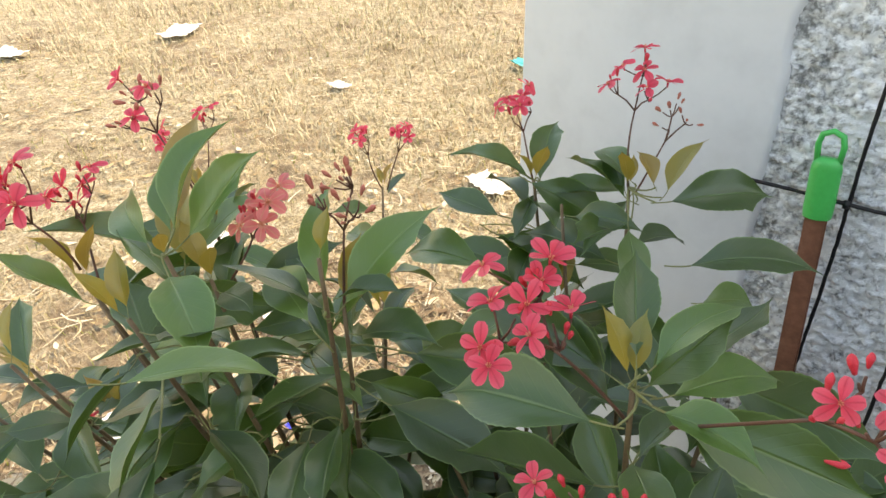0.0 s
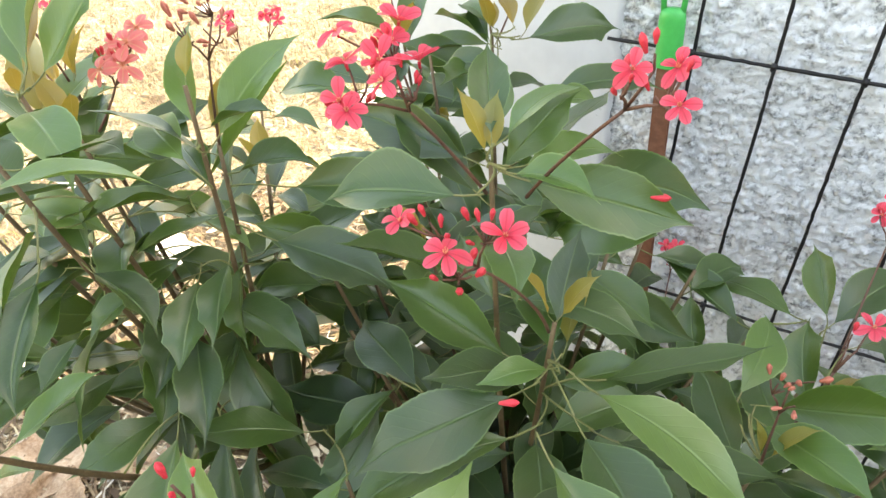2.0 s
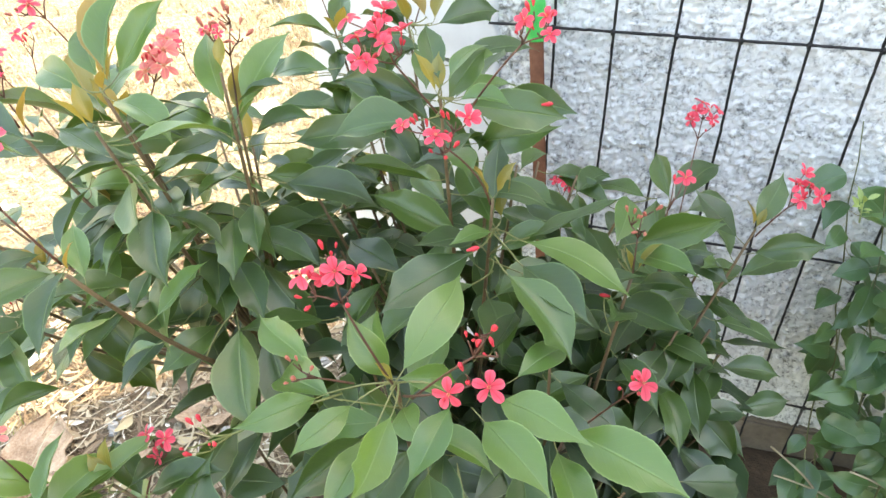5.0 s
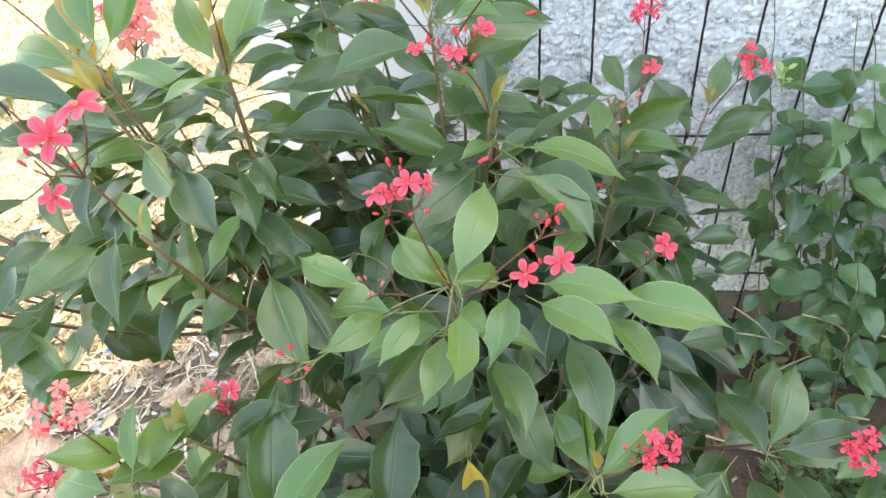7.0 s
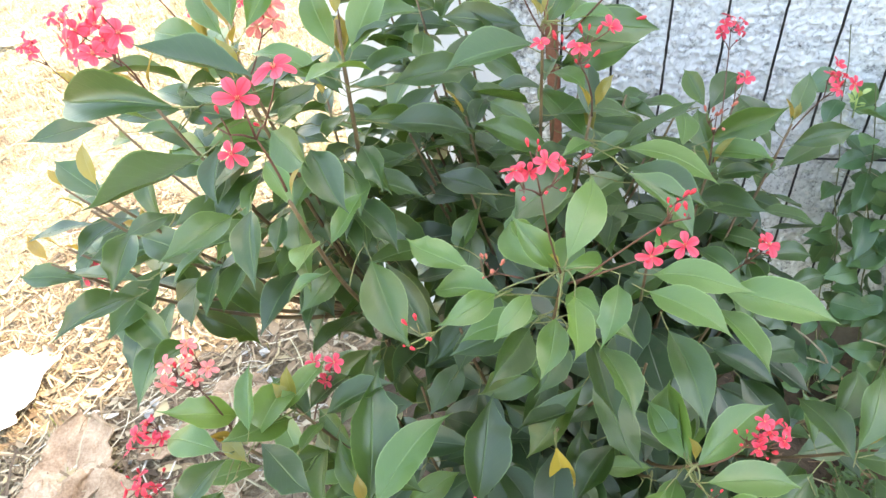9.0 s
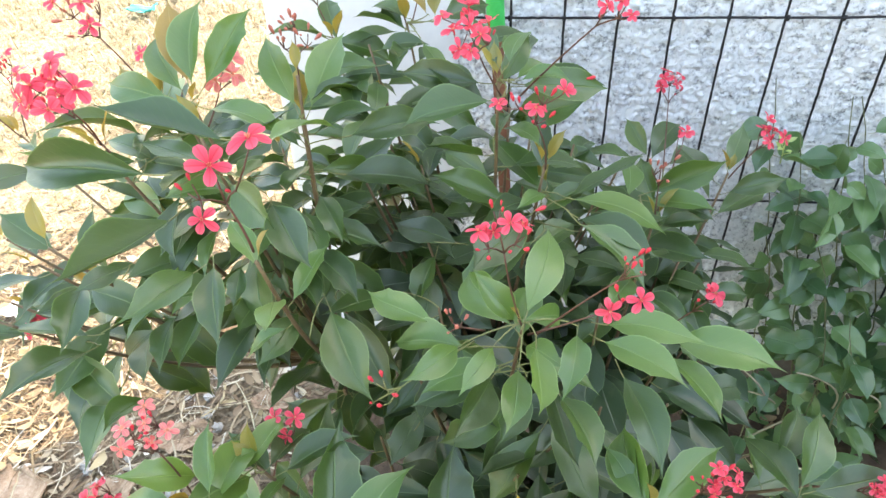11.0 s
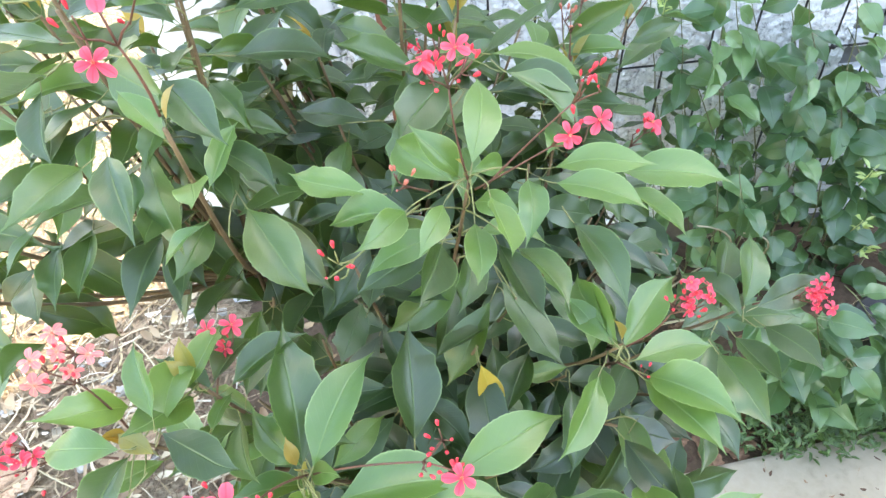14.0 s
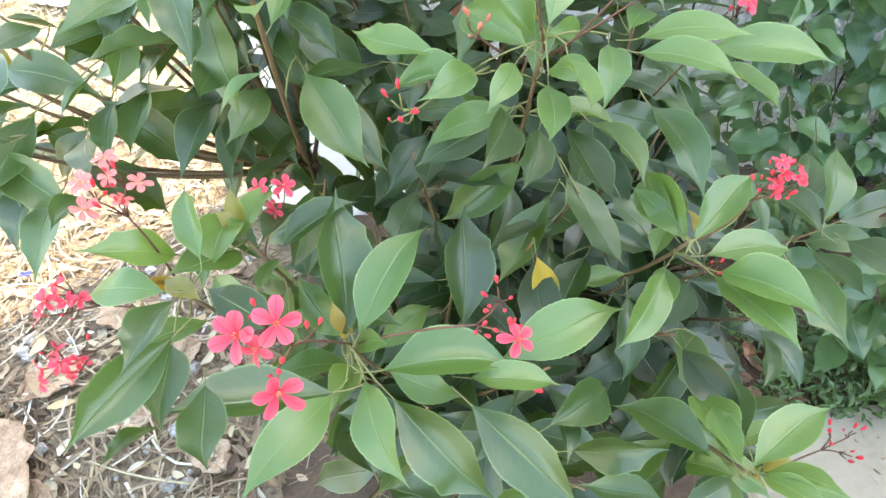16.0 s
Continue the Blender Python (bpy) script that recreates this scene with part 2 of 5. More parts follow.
CARDBOARD = grained("brown_dry_leaf", ((0.32, (0.13, 0.075, 0.042)), (0.45, (0.28, 0.175, 0.105)), (0.56, (0.40, 0.27, 0.175)), (0.68, (0.52, 0.39, 0.28))), 22, 160, 0.8, 0.8, 0.003)
STONE = grained("grey_rubble", ((0.3, (0.24, 0.225, 0.20)), (0.7, (0.46, 0.44, 0.40))), 16)
# kept dark so that the added walls send back little light
BLOCKER = grained("dark_blocker", ((0.3, (0.075, 0.060, 0.048)), (0.5, (0.105, 0.085, 0.068)), (0.8, (0.14, 0.115, 0.095))), 3, 40, 0.9, 0.3, 0.002)
BRICK = grained("red_brick", ((0.3, (0.22, 0.085, 0.05)), (0.7, (0.38, 0.17, 0.10))), 16)
CYAN = grained("turquoise_plastic", ((0.3, (0.02, 0.42, 0.44)), (0.7, (0.06, 0.58, 0.58))), 16, roughness=0.4)
BLUE = grained("blue_plastic", ((0.3, (0.03, 0.04, 0.42)), (0.7, (0.06, 0.08, 0.60))), 16, roughness=0.4)
BLACK = grained("black_plastic", ((0.3, (0.010, 0.010, 0.011)), (0.7, (0.022, 0.022, 0.022))), 16, roughness=0.5)


def soil_material():
    m, nodes, links, p = material("dry_soil")
    where = nodes.new("ShaderNodeTexCoord").outputs["Object"]
    big, mid, fine = noise_at(nodes, links, where, 0.9), noise_at(nodes, links, where, 6.0), noise_at(nodes, links, where, 60.0, 8.0)
    earth = ramp(nodes, links, mid, ((0.3, (0.16, 0.11, 0.068)), (0.5, (0.25, 0.185, 0.12)), (0.7, (0.34, 0.27, 0.175))))
    tuft = noise_at(nodes, links, where, 17.0, 6.0, 0.7)
    straw = ramp(nodes, links, arith(nodes, links, "ADD", arith(nodes, links, "MULTIPLY", fine, 0.5), arith(nodes, links, "MULTIPLY", tuft, 0.5)), ((0.36, (0.105, 0.072, 0.040)), (0.44, (0.26, 0.20, 0.12)), (0.52, (0.44, 0.365, 0.245)), (0.60, (0.62, 0.55, 0.41))))
    cover = ramp(nodes, links, arith(nodes, links, "ADD", arith(nodes, links, "MULTIPLY", big, 0.6), arith(nodes, links, "MULTIPLY", mid, 0.4)), ((0.40, (0, 0, 0)), (0.56, (1, 1, 1))))
    # near the bed: soil bare of straw, its colour darkened in place of shade
    near = nodes.new("ShaderNodeVectorMath")
    near.operation = "DISTANCE"
    links.new(where, near.inputs[0])
    near.inputs[1].default_value = (-0.75, -0.5, 0)
    bare = arith(nodes, links, "MULTIPLY", arith(nodes, links, "SUBTRACT", arith(nodes, links, "ADD", 1.25, arith(nodes, links, "MULTIPLY", mid, 0.5)), near.outputs["Value"]), 2.0, True)
    trodden = ramp(nodes, links, fine, ((0.3, (0.13, 0.09, 0.058)), (0.5, (0.25, 0.18, 0.115)), (0.7, (0.38, 0.295, 0.195))))
    links.new(mix(nodes, links, arith(nodes, links, "MULTIPLY", bare, 0.8), mix(nodes, links, cover, earth, straw), trodden), p.inputs["Base Color"])
    p.inputs["Roughness"].default_value = 0.95
    bump(nodes, links, arith(nodes, links, "ADD", fine, tuft), p, 1.0, 0.02)
    return m


SOIL = soil_material()
DAMP = grained("dark_soil", ((0.3, (0.050, 0.031, 0.019)), (0.55, (0.105, 0.067, 0.041)), (0.8, (0.20, 0.142, 0.094))), 12, 80, 0.95, 0.8, 0.006)


# ---- building helpers ----
def mesh_from(name, verts, faces, mats, uvs=None, slots=None, smooth=True):
    me = bpy.data.meshes.new(name)
    me.from_pydata([tuple(v) for v in verts], [], [tuple(f) for f in faces])
    for m in mats if isinstance(mats, (list, tuple)) else [mats]:
        me.materials.append(m)
    if uvs is not None:
        layer = me.uv_layers.new(name="UVMap")
        index = np.empty(len(me.loops), dtype=np.int32)
        me.loops.foreach_get("vertex_index", index)
        layer.data.foreach_set("uv", np.asarray(uvs, dtype=np.float32)[index].ravel())
    if slots is not None:
        me.polygons.foreach_set("material_index", np.asarray(slots, dtype=np.int32))
    me.polygons.foreach_set("use_smooth", np.full(len(me.polygons), smooth))
    me.update()
    return me


def place(name, me, parent=None, m=None, label=""):
    ob = new(name, me)
    if m is not None:
        ob.matrix_basis = m
    if parent is not None:
        ob.parent = parent
    return tagged(ob, label)


def part(name, bm, mat, parent=None, label="", smooth=False, m=None):
    me = bpy.data.meshes.new(name)
    bm.to_mesh(me)
    bm.free()
    me.materials.append(mat)
    me.polygons.foreach_set("use_smooth", np.full(len(me.polygons), smooth))
    return place(name, me, parent, m, label)


def box(size, at=(0, 0, 0), bevel=0.0, jitter=0.0, cuts=0):
    bm = bmesh.new()
    bmesh.ops.create_cube(bm, size=1.0)
    bmesh.ops.scale(bm, vec=size, verts=bm.verts)
    if bevel:
        bmesh.ops.bevel(bm, geom=bm.edges[:], offset=bevel, segments=2, affect="EDGES")
    if cuts:
        bmesh.ops.subdivide_edges(bm, edges=bm.edges[:], cuts=cuts, use_grid_fill=True)
    for v in bm.verts:
        if jitter:
            v.co += noise.noise_vector(v.co * 9 + Vector(at)) * jitter
        v.co += Vector(at)
    return bm


def tube(path, r0, r1, sides=6):
    """Vertices and faces of a tapered round rod along a path."""
    path = [Vector(p) for p in path]
    verts, faces = [], []
    side = Vector((0.3, 0.9, 0.1))
    for i, p in enumerate(path):
        way = (path[min(i + 1, len(path) - 1)] - path[max(i - 1, 0)]).normalized()
        a = way.cross(side)
        if a.length < 0.05:
            a = way.cross(Vector((1, 0, 0)))
        a.normalize()
        b = way.cross(a)
        r = r0 + (r1 - r0) * i / (len(path) - 1)
        verts += [p + (a * math.cos(k * 2 * math.pi / sides) + b * math.sin(k * 2 * math.pi / sides)) * r for k in range(sides)]
    for i in range(len(path) - 1):
        for k in range(sides):
            a, b = i * sides + k, i * sides + (k + 1) % sides
            faces.append((a, b, b + sides, a + sides))
    faces.append(tuple(range(sides))[::-1])
    faces.append(tuple((len(path) - 1) * sides + k for k in range(sides)))
    return verts, faces


def joined(pieces):
    verts, faces = [], []
    for v, f in pieces:
        n = len(verts)
        verts += v
        faces += [tuple(i + n for i in q) for q in f]
    return verts, faces


def curve(a, b, c, n=8):
    a, b, c = Vector(a), Vector(b), Vector(c)
    return [a * (1 - s) ** 2 + b * 2 * s * (1 - s) + c * s * s for s in (i / n for i in range(n + 1))]


def empty(name, at, label, category, group="", kind=""):
    ob = new(name)
    ob.location = at
    return tagged(ob, label, category, group, kind)


# ---- setting: ground, walls ----
def ground():
    xs = np.concatenate([np.array([-400, -120, -40, -16, -8]), np.arange(-5, 3.01, 0.1), np.array([6, 14, 40, 120, 400])])
    ys = np.concatenate([np.array([-400, -100, -30, -8]), np.arange(-3, 3.11, 0.1), np.array([8, 14, 30, 100, 400])])
    verts, faces = [], []
    for y in ys:
        for x in xs:
            near = max(0.0, 1 - max(abs(x + 1), abs(y - 1)) / 5)
            verts.append((x, y, near * (0.03 * noise.noise(Vector((x * 1.3, y * 1.3, 0))) + 0.012 * noise.noise(Vector((x * 7, y * 7, 3))))))
    w = len(xs)
    for j in range(len(ys) - 1):
        for i in range(w - 1):
            faces.append((j * w + i, j * w + i + 1, (j + 1) * w + i + 1, (j + 1) * w + i))
    tagged(place("ground", mesh_from("ground", verts, faces, SOIL)), "dry sunlit yard soil thinly covered with straw", "ground", kind="structure")


def bed():
    """Dark damp soil under the shrub and along the wall, a low uneven mound."""
    verts, faces = [], []
    nx, ny = 60, 34
    for j in range(ny + 1):
        for i in range(nx + 1):
            x, y = -0.62 + 2.6 * i / nx, -1.15 + 1.17 * j / ny
            rim = min(1, i / 8, (nx - i) / 8, j / 8, (ny - j + 4) / 5)
            verts.append((x, y, -0.05 + 0.075 * rim + 0.022 * noise.noise(Vector((x * 5, y * 5, 1))) + 0.010 * noise.noise(Vector((x * 22, y * 22, 4)))))
    for j in range(ny):
        for i in range(nx):
            a = j * (nx + 1) + i
            faces.append((a, a + 1, a + nx + 2, a + nx + 1))
    tagged(place("planting_bed", mesh_from("planting_bed", verts, faces, DAMP)), "dark crumbly soil bed along the wall", "soil", kind="structure")


WALL_Y = 0.03


def rough(x, z):
    """Depth of the thrown plaster at a point of the wall."""
    p = Vector((x * 1.0, z * 1.5, 0))
    lumps = noise.turbulence(p * 66, 4, True, noise_basis="PERLIN_ORIGINAL")
    chips = noise.noise(p * 125 + Vector((5, 1, 2)))
    broad = noise.noise(p * 5)
    return 0.012 * lumps + 0.0065 * chips + 0.003 * broad


def walls():
    # roughcast field, from the pillar's ragged edge to the brick part
    x0, x1, z0, z1, step = -0.135, 1.06, 0.07, 1.62, 0.0042
    nx, nz = int((x1 - x0) / step), int((z1 - z0) / step)
    verts, faces = [], []
    for j in range(nz + 1):
        for i in range(nx + 1):
            x, z = x0 + i * step, z0 + j * step
            verts.append((x, WALL_Y - rough(x, z), z))
    w = nx + 1
    for j in range(nz):
        for i in range(nx):
            a = j * w + i
            faces.append((a, a + 1, a + w + 1, a + w))
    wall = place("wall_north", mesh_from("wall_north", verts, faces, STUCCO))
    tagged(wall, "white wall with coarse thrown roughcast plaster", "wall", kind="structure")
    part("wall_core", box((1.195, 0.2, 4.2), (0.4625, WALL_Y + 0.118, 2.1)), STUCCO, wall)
    part("plinth", box((1.19, 0.03, 0.16), (0.465, WALL_Y - 0.004, 0.03), 0.006, 0.006, 6), FOUND, wall, "dirt-stained cement plinth")
    # pillar at the wall's end: smooth cement over the roughcast, with a ragged edge
    bm = bmesh.new()
    n = 200
    left, right = [], []
    for k in range(n + 1):
        z = 4.2 * k / n
        edge = -0.103 + 0.012 * noise.noise(Vector((3, z * 9, 0))) + 0.008 * noise.noise(Vector((7, z * 42, 0)))
        cells = [(-0.485, 0.26), (-0.485, 0.024), (-0.479, 0.0165), (-0.30, 0.0165), (edge - 0.012, 0.0165), (edge - 0.002, 0.019), (edge, 0.034)]
        row = [bm.verts.new((x, y + 0.0025 * noise.noise(Vector((x * 6, z * 4, 2))), z)) for x, y in cells]
        if left:
            for a, b, c, d in zip(left, left[1:], row[1:], row):
                bm.faces.new((a, b, c, d))
        left = row
    pillar = part("wall_pillar", bm, CEMENT, smooth=True)
    tagged(pillar, "smooth pale grey cement-rendered pillar ending the wall", "pillar", kind="structure")
    part("pillar_core", box((0.35, 0.2, 4.2), (-0.297, 0.14, 2.1)), CEMENT, pillar)
    # whitewashed thin brick courses farther along
    side = tagged(part("wall_east", box((2.2, 0.2, 4.2), (2.165, WALL_Y + 0.122, 2.1)), MORTAR), "whitewashed wall of thin brick courses with dark joints", "wall", kind="structure")
    rnd = random.Random(4)
    shared = []
    for k in range(4):
        bm = box((0.215, 0.03, 0.036), (0, 0, 0), 0.004, 0.003)
        me = bpy.data.meshes.new("brick")
        bm.to_mesh(me)
        bm.free()
        me.materials.append(SIDING)
        shared.append(me)
    for row in range(26):
        for col in range(5):
            x = 1.18 + col * 0.222 + (0.11 if row % 2 else 0)
            place("brick", rnd.choice(shared), side, pose(x, WALL_Y + 0.012 + rnd.uniform(-0.003, 0.003), 0.06 + row * 0.044, rnd.uniform(-1, 1), rnd.uniform(-0.8, 0.8), 0))


def light_blocking_walls():
    """Plain walls behind and beside the path, and a floor: unseen, added to hold back light."""
    tagged(part("wall_south", box((5.2, 0.2, 1.8), (2.6, -3.55, 0.9), 0.01), BLOCKER), "unseen plain dark wall added to hold back low light", "wall", kind="structure")
    tagged(part("wall_end", box((0.2, 3.46, 1.8), (3.4, -1.71, 0.9), 0.01), BLOCKER), "unseen plain dark side wall added to hold back low light", "wall", kind="structure")
    # dark floor out of view, added to cut light bounced up under the shrub
    bm = bmesh.new()
    bmesh.ops.create_grid(bm, x_segments=40, y_segments=28, size=0.5)
    for v in bm.verts:
        v.co = Vector((1.36 + v.co.x * 3.88, -2.29 + v.co.y * 2.3, 0.022 + 0.014 * noise.noise(Vector((v.co.x * 19, v.co.y * 12, 6)))))
    tagged(part("passage_floor", bm, DAMP, smooth=True), "unseen dark earth floor added to cut bounced light", "ground", kind="structure")


ground()
bed()
light_blocking_walls()
walls()


# ---- fence ----
def fence():
    thing = empty("wire_fence", (0, 0, 0), "black painted welded wire fence standing close against the wall", "fence")
    rnd = random.Random(8)
    v, f = tube([(0, -0.003, -0.0045), (0, -0.0045, 0), (0, -0.003, 0.0045)], 0.0040, 0.0040, 6)
    knot = mesh_from("weld_knot", v, f, WIRE)
    for k in range(16):
        x = k * 0.1
        path = [(x + 0.0015 * noise.noise(Vector((k * 3.1, z * 6, 0))), 0.0015 * noise.noise(Vector((k, z * 5, 9))), z) for z in np.linspace(-0.02, 1.75, 170)]
        v, f = tube(path, 0.0025, 0.0025, 7)
        v = [q + noise.noise_vector(q * 90) * 0.0011 for q in v]
        place("upright_wire", mesh_from("upright_wire", v, f, WIRE), thing)
    for z in (0.2, 0.6, 1.0, 1.4, 1.74):
        path = [(x, -0.0055 + 0.0012 * noise.noise(Vector((x * 7, z, 0))), z + 0.003 * noise.noise(Vector((x * 5, z * 3, 2)))) for x in np.linspace(-0.115, 1.53, 160)]
        v, f = tube(path, 0.0025, 0.0025, 7)
        v = [q + noise.noise_vector(q * 90) * 0.0011 for q in v]
        place("cross_wire", mesh_from("cross_wire", v, f, WIRE), thing)
        for k in range(0, 16):
            place("weld_knot", knot, thing, pose(k * 0.1 + rnd.uniform(-0.001, 0.001), -0.003, z + 0.003 * noise.noise(Vector((k * 0.5, z * 3, 2))), 0, 0, rnd.uniform(-30, 30)))


def stake():
    thing = empty("capped_stake", (0.040, -0.022, 0.034), "rusty flat iron stake with a green plastic loop cap", "stake")
    rust = box((0.025, 0.007, 1.03), (0, 0, 0.465), 0.002)
    bar = part("bar", rust, RUST, thing)
    part("flange", box((0.006, 0.018, 1.03), (-0.0095, 0.0115, 0.465), 0.0015), RUST, thing)
    # cap: sleeve, shoulder and an upright loop
    bm = bmesh.new()
    prof = ((0.0160, 0.950), (0.0170, 0.958), (0.0170, 1.014), (0.0158, 1.020), (0.0125, 1.026), (0.0, 1.027))
    rings = []
    for r, z in prof:
        rings.append([bm.verts.new((r * math.cos(a) * (1.0), r * math.sin(a) * 0.62, z)) for a in np.linspace(0, 2 * math.pi, 16, endpoint=False)])
    for lo, hi in zip(rings, rings[1:]):
        for k in range(16):
            bm.faces.new((lo[k], lo[(k + 1) % 16], hi[(k + 1) % 16], hi[k]))
    cap = part("cap", bm, GREEN, thing, "bright green plastic cap", True)
    path = [(-0.0120, 0, 1.022), (-0.0135, 0, 1.042), (-0.0108, 0, 1.054), (0, 0, 1.059), (0.0108, 0, 1.054), (0.0135, 0, 1.042), (0.0120, 0, 1.022)]
    v, f = tube(path, 0.0037, 0.0037, 8)
    place("loop", mesh_from("loop", v, f, GREEN), cap)
    thing.rotation_euler = (0, radians(-4), 0)


fence()
stake()


# ---- leaves and flowers ----
BLADE = (((0, 0.03), (0.05, 0.15), (0.13, 0.40), (0.25, 0.74), (0.37, 0.94), (0.47, 1.0), (0.57, 0.965), (0.66, 0.86), (0.74, 0.69), (0.80, 0.51), (0.85, 0.32), (0.89, 0.18), (0.93, 0.085), (0.97, 0.04), (1, 0.008)))
OVATE = (((0, 0.03), (0.04, 0.34), (0.12, 0.68), (0.24, 0.93), (0.37, 1.0), (0.52, 0.94), (0.65, 0.78), (0.75, 0.58), (0.83, 0.38), (0.90, 0.21), (0.95, 0.10), (1, 0.01)))


def leaf_mesh(name, width, droop, fold, twist, mats, tipped=1.0, wave=0.0, stalk=0.2, cols=4, broad=False, shoulder=0.0, hook=0.0):
    """One leaf along +y, blade 1 long after its stalk, upper side to +z: widest near its middle, with a drawn-out drip tip. shoulder: a blunt tooth on one side."""
    stations, outline = zip(*(OVATE if broad else BLADE))
    verts, faces, uvs, slots = [], [], [], []
    sides = 4
    for i in range(4):
        y = stalk * i / 3
        z = -0.05 * math.sin(i / 3 * 1.5)
        for k in range(sides):
            a = k * math.pi / 2 + 0.78
            verts.append((0.0068 * math.cos(a), y, z + 0.0068 * math.sin(a)))
            uvs.append((0.5, 0.0))
    for i in range(3):
        for k in range(sides):
            a, b = i * sides + k, i * sides + (k + 1) % sides
            faces.append((a, b, b + sides, a + sides))
            slots.append(1)
    z_end = -0.05
    start = len(verts)
    steps = (0, 0.08, 0.2, 0.33, 0.46, 0.58, 0.68, 0.77, 0.85, 0.92, 1) if cols == 2 else (0, 0.04, 0.08) + tuple(0.115 + 0.0265 * i for i in range(27)) + (0.83, 0.86, 0.89, 0.92, 0.96, 1)
    rows = len(steps) - 1
    for i, s in enumerate(steps):
        lobe = float(np.interp(s, stations, outline))
        half = width * 0.5 * lobe ** (tipped if s > 0.6 else 1.0)
        y = stalk + s
        z = z_end + 0.35 * droop * s - 1.35 * droop * s ** 2.2
        turn = twist * s
        bend = hook * max(0.0, s - 0.70) ** 1.6
        for k in range(cols + 1):
            c = 2 * k / cols - 1
            tooth = 1 + (shoulder if c > 0 else 0.3 * shoulder) * math.exp(-((s - (0.70 if c > 0 else 0.62)) / 0.045) ** 2)
            notch = (0.016 if i % 2 else -0.010) * (0.1 < s < 0.81) * (abs(c) > 0.99)
            off = c * half * (tooth + notch)
            up = abs(c) ** 1.3 * half * fold + wave * math.sin(s * 13 + c * 2) * abs(c) * min(1, lobe * 2)
            verts.append((bend + off * math.cos(turn) - up * math.sin(turn), y - 0.22 * droop * s * s, z + up * math.cos(turn) + off * math.sin(turn)))
            uvs.append((0.5 + c * 0.5, s))
    for i in range(rows):
        for k in range(cols):
            a = start + i * (cols + 1) + k
            faces.append((a, a + 1, a + cols + 2, a + cols + 1))
            slots.append(0)
    return mesh_from(name, verts, faces, mats, uvs, slots)


def leaf_set(name, mat, seed, count=6, widths=(0.36, 0.46), folds=(0.10, 0.75)):
    rnd = random.Random(seed)
    return [leaf_mesh(name, rnd.uniform(*widths), rnd.uniform(-0.04, 0.36), rnd.uniform(*folds), rnd.uniform(-0.4, 0.4), (mat, PETIOLE), rnd.uniform(0.85, 1.25), rnd.uniform(0.006, 0.020), shoulder=rnd.choice((0, 0, 0, 0.16, 0.3)), hook=rnd.uniform(-0.5, 0.5)) for _ in range(count)]


LEAVES = {"mature": leaf_set("leaf", LEAF, 1, 12), "fresh": leaf_set("leaf", FRESH, 2, 9, (0.34, 0.43)), "in_shade": leaf_set("leaf", SHADED, 6, 10), "young": leaf_set("leaf", YOUNG, 3, 3), "yellow": leaf_set("leaf", YELLOW, 4, 2), "slim": leaf_set("leaf", LEAF, 5, 4, (0.27, 0.34), (0.8, 1.2))}
LEAF_COUNT = [0]
SPARE = {"mature": [], "fresh": [], "in_shade": [], "young": [], "yellow": [], "slim": []}


def leaf_pose(base, way, up, size, spin=0.0):
    y = Vector(way).normalized()
    x = y.cross(Vector(up))
    if x.length < 0.05:
        x = y.cross(Vector((0.3, -1, 0.2)))
    x.normalize()
    z = x.cross(y)
    m = Matrix(((x.x, y.x, z.x, base[0]), (x.y, y.y, z.y, base[1]), (x.z, y.z, z.z, base[2]), (0, 0, 0, 1)))
    return m @ Matrix.Rotation(spin, 4, "Y") @ Matrix.Diagonal((size, size, size, 1))


def add_leaf(parent, base, way, up, size, kind="mature", spin=0.0, rnd=random):
    m = leaf_pose(base, way, up, size, spin)
    me = rnd.choice(LEAVES[kind])
    if LEAF_COUNT[0] < 330:
        LEAF_COUNT[0] += 1
        place("leaf", me, parent, Matrix.Translation(-parent.location) @ m)
    else:
        SPARE[kind].append((me, m))


